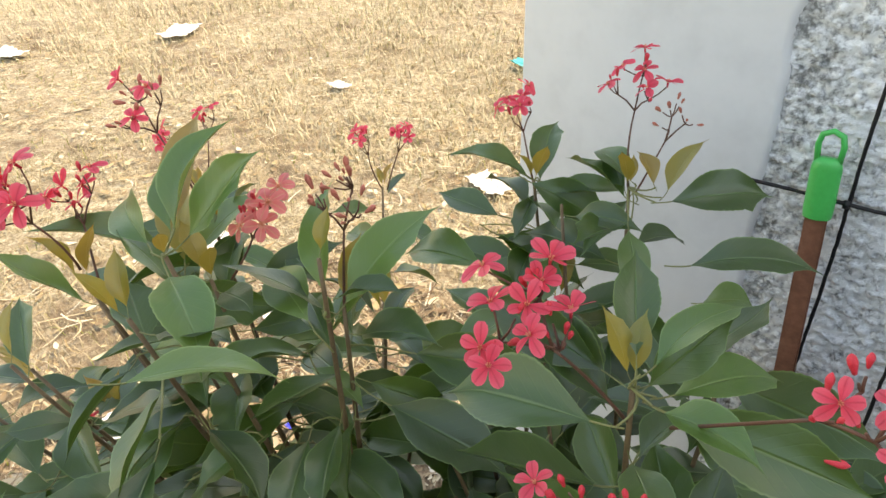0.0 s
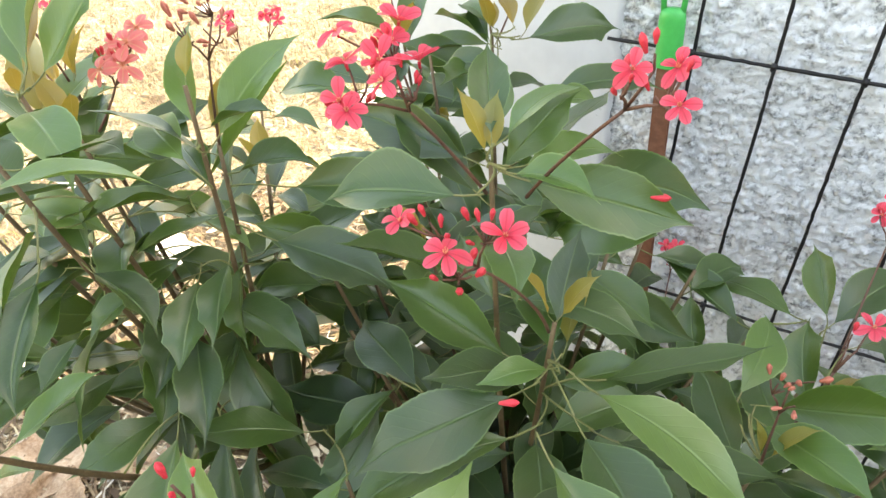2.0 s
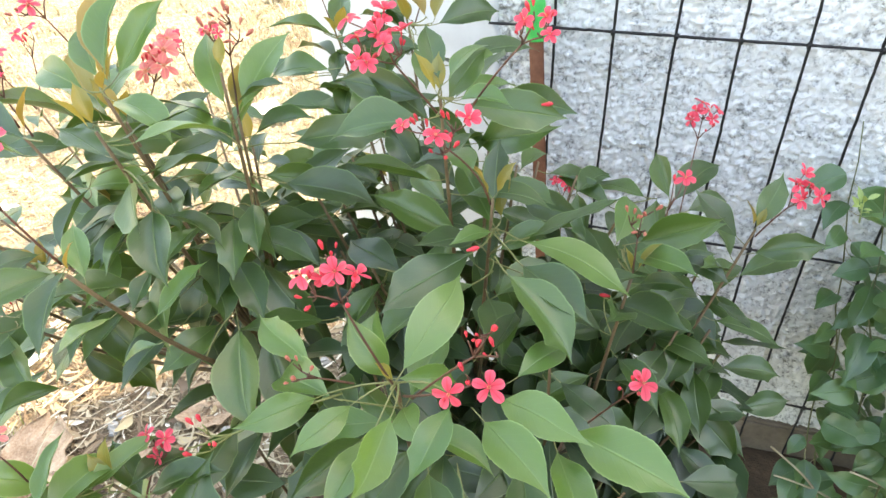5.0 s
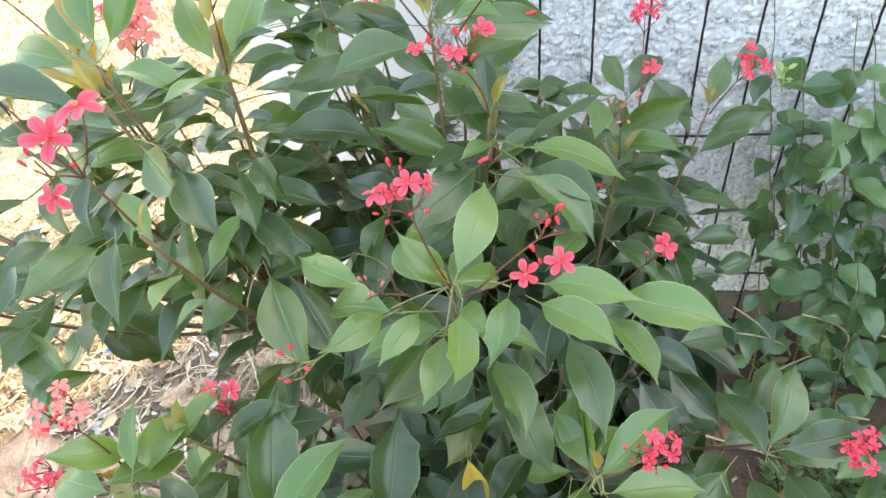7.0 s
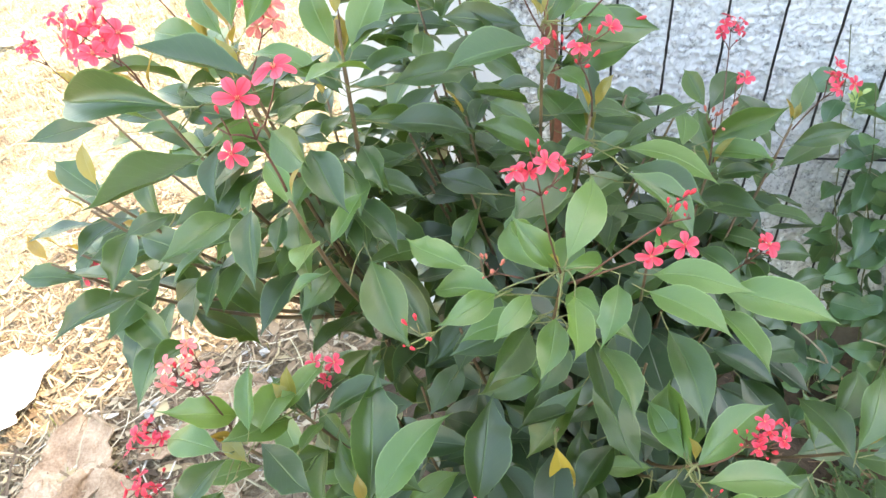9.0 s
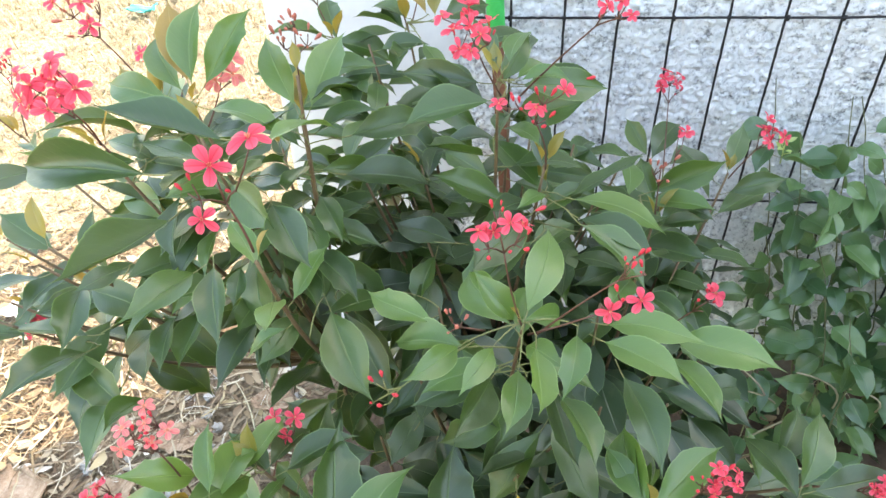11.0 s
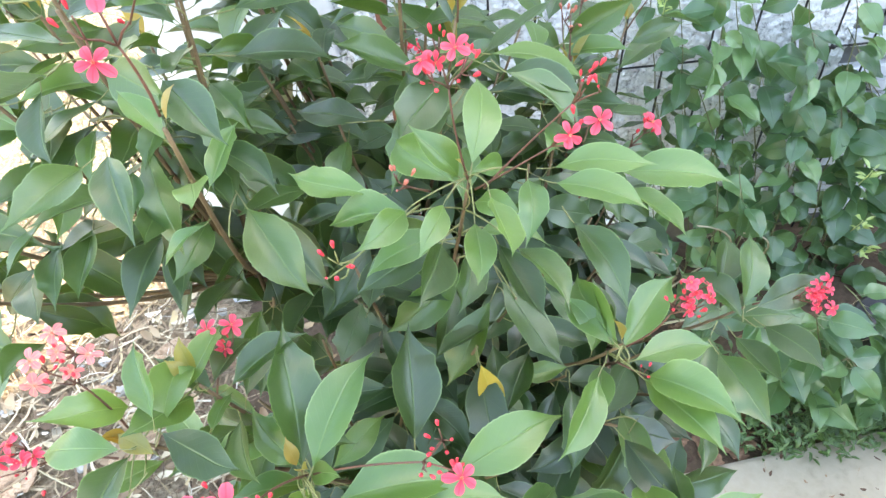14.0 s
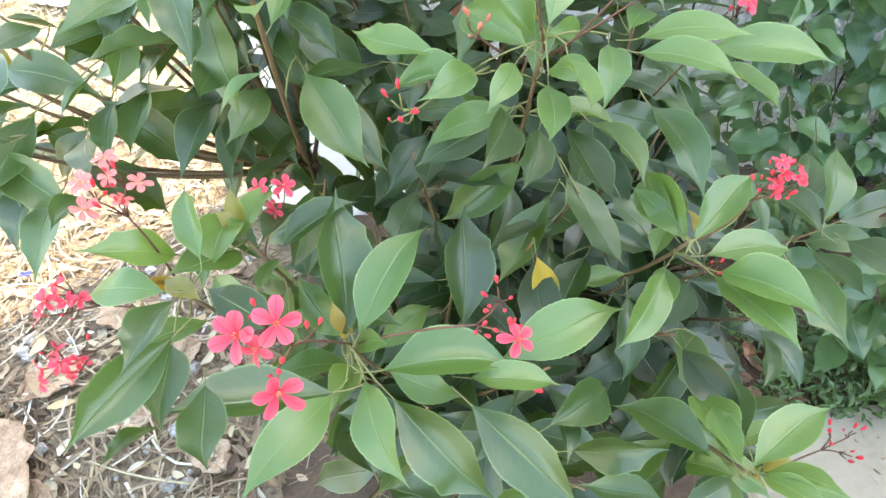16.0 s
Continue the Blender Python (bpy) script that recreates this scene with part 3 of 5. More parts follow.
def flower_mesh(name, mat, openness, seed):
    """Five rounded petals on a short tube, with stamens."""
    rnd = random.Random(seed)
    verts, faces, uvs, slots = [], [], [], []
    v, f = tube([(0, 0, -0.30), (0, 0, -0.12), (0, 0, 0.0)], 0.05, 0.085, 6)
    verts += v
    uvs += [(0.5, 0.4)] * len(v)
    faces += f
    slots += [0] * len(f)
    for k in range(5):
        a = k * 2 * math.pi / 5 + rnd.uniform(-0.16, 0.16)
        lift, turn, reach = openness + rnd.uniform(-0.26, 0.26), rnd.uniform(-0.5, 0.5), rnd.uniform(0.86, 1.06)
        n, start = 6, len(verts)
        for i in range(n + 1):
            s = i / n
            half = 0.045 + 0.245 * math.sin(math.pi * min(1, s ** 1.2 * 0.80 + 0.02)) ** 1.1
            if i == n:
                half = 0.13
            rad = 0.05 + 0.95 * s * reach
            z = lift * rad - 0.34 * s * s
            for c in (-1, -0.45, 0.45, 1):
                off = c * half
                up = z + abs(c) * 0.075 * (1 - 0.5 * s) + turn * off + 0.03 * math.sin(k * 2.3 + s * 4)
                verts.append((rad * math.cos(a) - off * math.sin(a), rad * math.sin(a) + off * math.cos(a), up))
                uvs.append((0.5 + 0.5 * c, s))
        for i in range(n):
            for c in range(3):
                q = start + i * 4 + c
                faces.append((q, q + 4, q + 5, q + 1))
                slots.append(0)
    for k in range(6):
        a = k * math.pi / 3 + 0.3
        top = (0.10 * math.cos(a), 0.10 * math.sin(a), 0.24 + rnd.uniform(-0.04, 0.06))
        v, f = tube([(0.02 * math.cos(a), 0.02 * math.sin(a), -0.02), top], 0.012, 0.026, 4)
        n = len(verts)
        verts += v
        uvs += [(0.5, 0.5)] * len(v)
        faces += [tuple(i + n for i in q) for q in f]
        slots += [1] * len(f)
    return mesh_from(name, verts, faces, (mat, STAMEN), uvs, slots)


FLOWERS = {"fresh": [flower_mesh("flower", PETAL, o, k) for k, o in enumerate((0.22, 0.38, 0.08, 0.55, 0.30, 0.75))], "faded": [flower_mesh("flower", FADED, o, k + 9) for k, o in enumerate((0.2, 0.42))]}


def bud_mesh(mat):
    prof = ((0.0, 0.05), (0.06, 0.10), (0.20, 0.125), (0.36, 0.155), (0.54, 0.20), (0.70, 0.20), (0.84, 0.145), (0.94, 0.07), (1.0, 0.01))
    verts, faces = [], []
    for y, r in prof:
        verts += [(r * math.cos(k * math.pi / 3), r * math.sin(k * math.pi / 3), y) for k in range(6)]
    for i in range(len(prof) - 1):
        for k in range(6):
            a, b = i * 6 + k, i * 6 + (k + 1) % 6
            faces.append((a, b, b + 6, a + 6))
    return mesh_from("bud", verts, faces, mat)


BUDS = {"red": bud_mesh(BUD), "brown": bud_mesh(DRY_BUD)}


def aim(way, roll=0.0):
    return Vector(way).to_track_quat("Z", "Y").to_matrix().to_4x4() @ Matrix.Rotation(roll, 4, "Z")


def cluster(plant, head, foot, flowers, buds, seed, spread=0.028, facing=(0.05, -0.55, 0.8), faded=False, size=0.0148, brown=False, pale=False):
    """A branching flower head on a long stalk: open flowers outside, buds between them. flowers: offsets from the head, or how many."""
    rnd = random.Random(seed)
    head, foot, facing = Vector(head), Vector(foot), Vector(facing).normalized()
    rods = []
    way = head - foot
    fork = head - way.normalized() * min(0.035, way.length * 0.4)
    bend = (foot + fork) / 2 + Vector((rnd.uniform(-1, 1), rnd.uniform(-1, 1), 0.3)) * 0.06 * way.length
    rods.append(tube(curve(foot, bend, fork, 6), 0.0012, 0.0008, 6))
    spots = []
    a, b = facing.orthogonal().normalized(), None
    b = facing.cross(a)
    if isinstance(flowers, int):
        for k in range(flowers):
            ang, r = 2.4 * k + rnd.uniform(-0.4, 0.4), spread * math.sqrt((k + 0.35) / max(flowers, 1)) * 0.92
            spots.append((head + a * r * math.cos(ang) + b * r * math.sin(ang) + facing * rnd.uniform(-0.004, 0.008), True))
    else:
        spots += [(head + Vector(o), True) for o in flowers]
    knots = [fork + (head - fork) * 0.55 + (a * math.cos(k * 2.1 + seed) + b * math.sin(k * 2.1 + seed)) * spread * (0.30 if buds < 4 else 0.48) for k in range(3)]
    for k in knots:
        rods.append(tube([fork, (fork + k) / 2 + way.normalized() * 0.002, k], 0.0009, 0.0007, 5))
    for k in range(buds):
        ang, r = 2.4 * k + 1.1, rnd.uniform(0.003, 0.012)
        p = knots[k % 3] + a * r * math.cos(ang) + b * r * math.sin(ang) + (facing + Vector((0, 0, 0.6))) * rnd.uniform(0.002, 0.012)
        spots.append((p, False))
    ends = []
    for p, is_open in spots:
        k = min(knots, key=lambda q: (q - p).length)
        out = (p - k).normalized()
        stop = p - (facing if is_open else out) * 0.004
        rods.append(tube([k, (k + stop) / 2 - facing * 0.002, stop], 0.0007, 0.0006, 5))
        ends.append((p, out, is_open))
    v, f = joined(rods)
    net = place("flower_head", mesh_from("flower_head", [q - head for q in v], f, PETIOLE if pale else STALK), plant, Matrix.Translation(head - plant.location), "coral-red star-shaped blossoms and buds on dark red stalks" if not brown else "spent flower head with brownish red buds")
    for p, out, is_open in ends:
        if is_open:
            way = (facing * 1.0 + out * 0.65 + Vector((rnd.uniform(-1, 1), rnd.uniform(-1, 1), rnd.uniform(-1, 1))) * 0.62).normalized()
            s = size * rnd.uniform(0.76, 1.04)
            place("flower", rnd.choice(FLOWERS["faded" if faded else "fresh"]), net, Matrix.Translation(p - head) @ aim(way, rnd.uniform(0, 6)) @ Matrix.Diagonal((s, s, s, 1)))
        else:
            s = rnd.uniform(0.006, 0.012) if brown else rnd.uniform(0.005, 0.0105)
            place("bud", BUDS["brown" if brown else "red"], net, Matrix.Translation(p - head) @ aim((out + Vector((0, 0, 0.15 if brown else 0.5))).normalized()) @ Matrix.Diagonal((s, s, s, 1)))


# ---- the shrub ----
ROOT = Vector((-0.03, -0.52, 0.0))
shrub = empty("flowering_shrub", ROOT, "tall leafy shrub with coral-red flower clusters beside the wall", "shrub")
FORKS = {"front": Vector((-0.03, -0.66, 0.52)), "left": Vector((-0.24, -0.60, 0.70)), "right": Vector((0.12, -0.60, 0.46)), "back": Vector((-0.02, -0.48, 0.56)), "low": Vector((-0.10, -0.74, 0.40))}


def trunk():
    for name, bend, r in (("front", (0.0, -0.56, 0.3), 0.013), ("left", (-0.06, -0.52, 0.45), 0.014), ("right", (0.06, -0.55, 0.25), 0.012), ("back", (0.0, -0.5, 0.3), 0.013), ("low", (-0.03, -0.66, 0.22), 0.011)):
        v, f = tube(curve(ROOT + Vector((0.03 * math.sin(len(name)), 0.02 * math.cos(len(name) * 3), 0.0)), bend, FORKS[name], 10), r, r * 0.72, 8)
        place("stem", mesh_from("stem", [q - ROOT for q in v], f, BARK), shrub, None, "brown woody stem")


trunk()


def shoot(tip, fork, seed, leaves=10, size=0.098, kind="mature", aimed=(), young=2, length=0.17, lift=0.0, rise=50, hang=12):
    """A branch from a fork to its tip, with leaves spiralling round its last stretch. aimed: leaves given by azimuth, elevation, blade length and how far below the tip they spring."""
    rnd = random.Random(seed)
    tip, start = Vector(tip), FORKS[fork]
    mid = start * 0.45 + tip * 0.55 + Vector((0, 0, -0.06 - 0.1 * (tip - start).xy.length + lift))
    path = curve(start, mid, tip, 12)
    v, f = tube(path, 0.0037, 0.0017, 7)
    branch = place("branch", mesh_from("branch", [q - tip for q in v], f, TWIG), shrub, Matrix.Translation(tip - ROOT))
    branch_at = tip
    BRANCH_LINES.append(path)

    def leaf(base, way, up, s, k, spin):
        m = leaf_pose(base, way, up, s, spin)
        me = rnd.choice(LEAVES[k])
        if LEAF_COUNT[0] < 330:
            LEAF_COUNT[0] += 1
            place("leaf", me, branch, Matrix.Translation(-branch_at) @ m)
        else:
            SPARE[k].append((me, m))

    axis = (path[-1] - path[-3]).normalized()
    total = sum((b - a).length for a, b in zip(path, path[1:]))
    reach = min(length, total * 0.75)

    def along(back):
        left = back
        for a, b in zip(path[::-1], path[-2::-1]):
            d = (b - a).length
            if left <= d:
                return a.lerp(b, left / d)
            left -= d
        return path[0].copy()

    for az, el, blade, back in aimed:
        way = Vector((math.cos(radians(az)) * math.cos(radians(el)), math.sin(radians(az)) * math.cos(radians(el)), math.sin(radians(el))))
        up = Vector((0.0, -0.45, 0.9)) + Vector((rnd.uniform(-1, 1), rnd.uniform(-1, 1), 0)) * 0.18
        leaf(along(back), way, up, blade, kind, rnd.uniform(-0.25, 0.25))
    first = rnd.uniform(0, 6.28)
    for k in range(leaves):
        s = (k + 0.5) / leaves
        back = reach * s ** 0.9
        base = along(back)
        az = first + k * 2.399 + rnd.uniform(-0.3, 0.3)
        el = radians(rise - (rise + hang) * s + rnd.uniform(-14, 14))
        flat = Vector((math.cos(az), math.sin(az), 0))
        way = flat * math.cos(el) + ((axis * 0.5 + Vector((0, 0, 0.5))) if el > 0 else Vector((0, 0, 1))) * math.sin(el)
        up = Vector((0, -0.25, 1)) + Vector((rnd.uniform(-1, 1), rnd.uniform(-1, 1), 0)) * 0.3
        leaf(base, way, up, size * rnd.uniform(0.78, 1.12) * (0.82 + 0.25 * min(1, s * 2)), kind, rnd.uniform(-0.5, 0.5))
    for k in range(young):
        az = rnd.uniform(0, 6.28)
        way = Vector((math.cos(az) * 0.45, math.sin(az) * 0.45, 0.9)) + axis * 0.4
        leaf(tip, way, (-math.cos(az), -math.sin(az), 0.4), size * rnd.uniform(0.3, 0.55), "young", rnd.uniform(-0.3, 0.3))
    return branch


FEET, BRANCH_LINES = [], []


def spray(kind, *leaves):
    """Outer leaves: foot, azimuth and elevation in degrees, blade length."""
    rnd = random.Random(len(leaves) * 31 + int(leaves[0][0] * 1000))
    for x, y, z, az, el, blade in leaves:
        way = Vector((math.cos(radians(az)) * math.cos(radians(el)), math.sin(radians(az)) * math.cos(radians(el)), math.sin(radians(el))))
        up = Vector((0.0, -0.38, 0.92)) + Vector((rnd.uniform(-1, 1), rnd.uniform(-1, 1), 0)) * 0.32
        add_leaf(shrub, (x, y, z), way, up, blade * 1.06, kind, rnd.uniform(-0.4, 0.4), rnd)
        FEET.append((Vector((x, y, z)), way))


spray("mature", (0.019, -0.572, 0.957, -170, 29, 0.102), (0.051, -0.593, 0.988, 129, 17, 0.098), (0.041, -0.606, 0.987, -128, -7, 0.108), (0.048, -0.61, 0.952, -133, -1, 0.127), (0.056, -0.576, 0.969, 20, 24, 0.106), (0.069, -0.618, 0.986, -43, 7, 0.098), (0.075, -0.584, 0.932, 3, 10, 0.105), (0.063, -0.694, 0.91, 81, -4, 0.067))
spray("young", (0.048, -0.585, 0.994, 104, 17, 0.073))
spray("fresh", (0.05, -0.592, 0.994, -125, 24, 0.052), (0.057, -0.593, 0.993, -8, -1, 0.114))
spray("mature", (-0.005, -0.605, 1.125, -174, -8, 0.098), (-0.019, -0.575, 1.124, 173, 5, 0.089), (-0.011, -0.583, 1.142, 121, 33, 0.063), (-0.017, -0.566, 1.116, 67, 15, 0.091), (-0.002, -0.482, 1.078, -24, 19, 0.095), (-0.016, -0.501, 1.037, -19, 26, 0.098), (-0.144, -0.521, 1.125, -175, 0, 0.081), (-0.019, -0.484, 1.129, 55, -2, 0.049))
spray("fresh", (-0.008, -0.592, 1.148, 78, 23, 0.071), (-0.001, -0.585, 1.133, 57, 3, 0.079), (-0.001, -0.591, 1.135, -15, 21, 0.054))
spray("mature", (0.174, -0.506, 0.934, -18, 36, 0.098), (0.206, -0.358, 0.909, 145, -5, 0.098), (0.225, -0.328, 0.884, 107, 17, 0.08), (0.22, -0.33, 0.876, 55, 30, 0.098), (0.237, -0.369, 0.898, 41, 7, 0.076), (0.16, -0.526, 0.871, -39, 21, 0.098))
spray("fresh", (0.172, -0.516, 0.936, -43, 25, 0.088), (0.165, -0.505, 0.92, 80, 17, 0.097))
spray("fresh", (0.015, -0.82, 0.986, 67, 33, 0.098), (-0.058, -0.804, 0.972, 154, 0, 0.08), (0.015, -0.815, 0.973, 130, 8, 0.096), (-0.026, -0.828, 0.969, 161, -8, 0.087), (-0.036, -0.827, 0.976, -119, 19, 0.067), (-0.006, -0.829, 0.982, -108, 8, 0.058), (0.014, -0.846, 0.976, -93, 4, 0.066), (0.028, -0.834, 0.995, -87, 2, 0.075), (0.069, -0.81, 0.988, -96, 0, 0.066), (0.081, -0.808, 0.972, -46, 19, 0.086), (0.143, -0.796, 0.964, -29, 15, 0.098), (0.147, -0.808, 0.963, -65, 11, 0.081))
spray("fresh", (0.085, -0.785, 0.966, -33, 31, 0.088), (0.011, -0.816, 0.995, 32, -16, 0.06), (0.099, -0.764, 0.958, 57, 7, 0.07))
spray("mature", (0.064, -0.67, 1.021, -29, -22, 0.099), (0.048, -0.832, 0.928, -66, 8, 0.081), (-0.005, -0.814, 0.924, -107, 11, 0.081), (0.115, -0.786, 0.915, -69, -5, 0.098), (-0.093, -0.84, 0.85, 78, -3, 0.081))
spray("mature", (-0.162, -0.975, 0.774, 91, 47, 0.129), (-0.061, -0.945, 0.742, 82, 45, 0.113), (-0.15, -1.0, 0.78, -166, 16, 0.128), (-0.14, -1.013, 0.808, -49, -15, 0.11), (-0.078, -1.015, 0.792, -48, -9, 0.11), (-0.007, -1.038, 0.744, 32, -9, 0.095), (-0.18, -0.911, 0.767, 152, -6, 0.092), (0.011, -1.044, 0.721, -35, 43, 0.083))
spray("fresh", (-0.165, -0.984, 0.795, 56, 38, 0.112), (-0.159, -0.993, 0.788, 3, 9, 0.117), (-0.153, -0.992, 0.801, -81, 12, 0.092), (-0.162, -1.004, 0.796, -121, 18, 0.098), (-0.076, -0.999, 0.782, -8, 6, 0.075), (-0.052, -0.984, 0.765, 11, 25, 0.116))
spray("fresh", (0.149, -0.924, 0.83, 109, 12, 0.098), (0.136, -0.921, 0.831, 44, 13, 0.095), (0.141, -0.922, 0.831, 12, -2, 0.087), (0.156, -0.917, 0.812, -63, 34, 0.097), (0.155, -0.915, 0.814, -72, 18, 0.098), (0.135, -0.905, 0.813, -122, 1, 0.092), (0.141, -0.904, 0.835, 89, 7, 0.054))
spray("mature", (0.14, -0.907, 0.834, 87, 9, 0.067))
spray("mature", (0.335, -0.852, 0.758, 112, 10, 0.095), (0.324, -0.842, 0.758, 58, 34, 0.095), (0.311, -0.805, 0.756, 56, 15, 0.084), (0.326, -0.838, 0.77, 12, 7, 0.085), (0.331, -0.846, 0.768, -80, 27, 0.08), (0.307, -0.841, 0.754, -88, 16, 0.082), (0.278, -0.855, 0.753, -86, 9, 0.095), (0.299, -0.833, 0.754, -129, -5, 0.095))
spray("mature", (-0.277, -0.979, 0.858, -123, -1, 0.099), (-0.289, -0.951, 0.863, -102, 22, 0.077), (-0.275, -0.925, 0.858, 100, 10, 0.058), (-0.239, -0.907, 0.857, 69, -3, 0.068), (-0.305, -0.961, 0.823, -83, 11, 0.079), (-0.327, -0.998, 0.739, -117, 42, 0.063), (-0.271, -1.006, 0.828, -79, 13, 0.079), (-0.241, -0.938, 0.804, 52, -24, 0.053), (-0.299, -0.913, 0.828, -38, 2, 0.085))
spray("fresh", (-0.283, -0.966, 0.874, 170, 2, 0.078), (-0.29, -0.91, 0.856, -125, 49, 0.077), (-0.26, -0.97, 0.899, 109, 13, 0.068), (-0.263, -0.974, 0.885, 87, 5, 0.089), (-0.256, -0.937, 0.883, 72, -2, 0.078), (-0.242, -0.939, 0.829, 80, -3, 0.047))
spray("young", (-0.264, -0.973, 0.867, 146, 7, 0.042))
spray("mature", (-0.209, -0.714, 0.928, -61, -21, 0.11), (0.012, -0.787, 0.911, -161, -19, 0.098), (0.03, -0.771, 0.841, -152, -24, 0.104), (0.025, -0.794, 0.896, -103, -7, 0.07), (0.046, -0.776, 0.89, -77, -8, 0.095), (0.051, -0.764, 0.825, -63, -27, 0.108), (0.057, -0.767, 0.794, -133, -32, 0.108), (-0.025, -0.803, 0.903, 139, -7, 0.091), (0.13, -0.834, 0.7, -97, -10, 0.095), (0.096, -0.793, 0.715, -122, 3, 0.088), (-0.079, -0.66, 0.793, -125, -18, 0.095), (-0.144, -0.665, 0.738, -120, 6, 0.087))
spray("mature", (0.198, -0.891, 0.671, -132, -29, 0.097), (0.188, -0.85, 0.657, -91, 4, 0.095), (0.259, -0.895, 0.69, -100, 9, 0.072), (-0.345, -0.704, 1.068, -87, -21, 0.073), (-0.315, -0.696, 1.017, -98, -14, 0.056), (-0.295, -0.714, 0.975, -86, -17, 0.047), (-0.292, -0.72, 0.95, -125, 28, 0.095), (-0.243, -0.633, 1.002, -63, -20, 0.074), (-0.245, -0.654, 0.957, -41, -2, 0.093), (-0.261, -0.664, 1.001, -108, -11, 0.056), (-0.293, -0.695, 0.88, -106, 1, 0.088), (-0.367, -0.685, 0.897, -90, -8, 0.088))
spray("mature", (-0.276, -0.675, 0.868, -95, -8, 0.078), (-0.385, -0.721, 0.939, -102, 1, 0.071), (-0.127, -0.644, 0.872, -139, 22, 0.091), (-0.284, -0.696, 1.028, 153, 12, 0.063), (-0.047, -0.609, 0.923, 157, 5, 0.095), (-0.089, -0.581, 0.899, -107, -14, 0.075), (-0.411, -0.736, 0.982, -113, 17, 0.055), (-0.396, -0.705, 0.894, -91, -7, 0.073))
spray("yellow", (0.016, -0.858, 0.786, -62, -58, 0.060))
spray("fresh", (0.164, -1.078, 0.721, 90, -6, 0.095), (0.166, -1.081, 0.732, 91, -15, 0.068), (0.161, -1.077, 0.719, 33, 10, 0.095), (0.177, -1.067, 0.712, -46, 53, 0.067), (0.168, -1.074, 0.729, -64, 42, 0.061))
spray("mature", (0.185, -1.045, 0.708, 78, -7, 0.069), (0.164, -1.065, 0.711, 126, -11, 0.1), (0.166, -1.079, 0.721, 127, -36, 0.062), (0.163, -1.075, 0.727, -147, 12, 0.057))
spray("slim", (-0.216, -0.932, 1.222, 179, 5, 0.099), (-0.196, -0.856, 1.206, 171, 7, 0.1), (-0.235, -0.892, 1.172, -101, 12, 0.099))
spray("mature", (-0.237, -0.746, 1.088, -55, -13, 0.08), (-0.265, -0.825, 1.073, -74, -9, 0.074), (-0.211, -0.574, 1.052, 12, 12, 0.105), (-0.219, -0.596, 1.018, 5, -2, 0.108), (-0.277, -0.819, 1.055, -106, 14, 0.077), (-0.241, -0.63, 0.943, -27, -34, 0.11), (-0.207, -0.684, 0.897, -47, -36, 0.112), (-0.446, -0.779, 0.915, 178, 3, 0.099), (-0.46, -0.775, 0.893, -106, 29, 0.1), (-0.454, -0.758, 0.831, -96, -1, 0.1), (-0.231, -0.595, 0.976, 41, 29, 0.1), (-0.275, -0.7, 0.931, -100, 2, 0.067))
spray("mature", (-0.242, -0.692, 0.89, -102, 4, 0.08))
spray("fresh", (-0.228, -0.775, 1.155, 57, 1, 0.083), (-0.229, -0.615, 1.095, 59, 51, 0.095))
spray("mature", (-0.362, -0.622, 1.003, -92, 5, 0.1), (-0.296, -0.594, 0.974, -96, 4, 0.09), (-0.354, -0.626, 1.036, 178, 9, 0.081), (-0.3, -0.603, 0.927, -96, -38, 0.111), (-0.243, -0.587, 0.921, -80, -8, 0.088), (-0.342, -0.63, 0.847, -113, 33, 0.1), (-0.416, -0.781, 0.82, -98, 31, 0.073), (-0.367, -0.641, 0.893, -108, 36, 0.09), (-0.228, -0.69, 0.804, -108, 17, 0.1), (-0.266, -0.619, 0.847, -135, 5, 0.1), (-0.227, -0.613, 0.9, -44, -10, 0.067), (-0.188, -0.532, 0.92, 163, 5, 0.091))
spray("mature", (-0.301, -0.505, 0.949, 59, -2, 0.1), (-0.26, -0.561, 0.924, 37, -11, 0.1), (-0.206, -0.397, 0.938, 168, 15, 0.1), (-0.415, -0.653, 1.007, 171, 17, 0.057))
spray("mature", (-0.141, -0.292, 1.079, 159, 17, 0.09), (-0.148, -0.286, 1.095, 152, 20, 0.067), (-0.114, -0.332, 1.107, 37, 10, 0.09), (-0.083, -0.36, 1.067, 20, 23, 0.1), (-0.132, -0.336, 1.088, -53, -18, 0.064), (-0.267, -0.275, 1.048, 114, 36, 0.09), (-0.267, -0.258, 1.052, -153, 29, 0.095), (-0.289, -0.287, 1.07, 14, -18, 0.101), (-0.316, -0.316, 1.009, 18, -14, 0.111), (-0.304, -0.273, 1.001, -179, 3, 0.09), (-0.274, -0.257, 1.048, -79, -19, 0.063), (-0.162, -0.256, 1.075, -94, -14, 0.079))
spray("young", (-0.113, -0.315, 1.102, 91, 33, 0.07), (-0.118, -0.311, 1.109, 133, 28, 0.046))
spray("fresh", (-0.269, -0.612, 1.043, 68, 41, 0.11), (-0.391, -0.642, 1.084, 97, 28, 0.1), (-0.291, -0.604, 1.019, 9, -4, 0.06))
spray("young", (-0.368, -0.645, 1.092, 149, 38, 0.09))
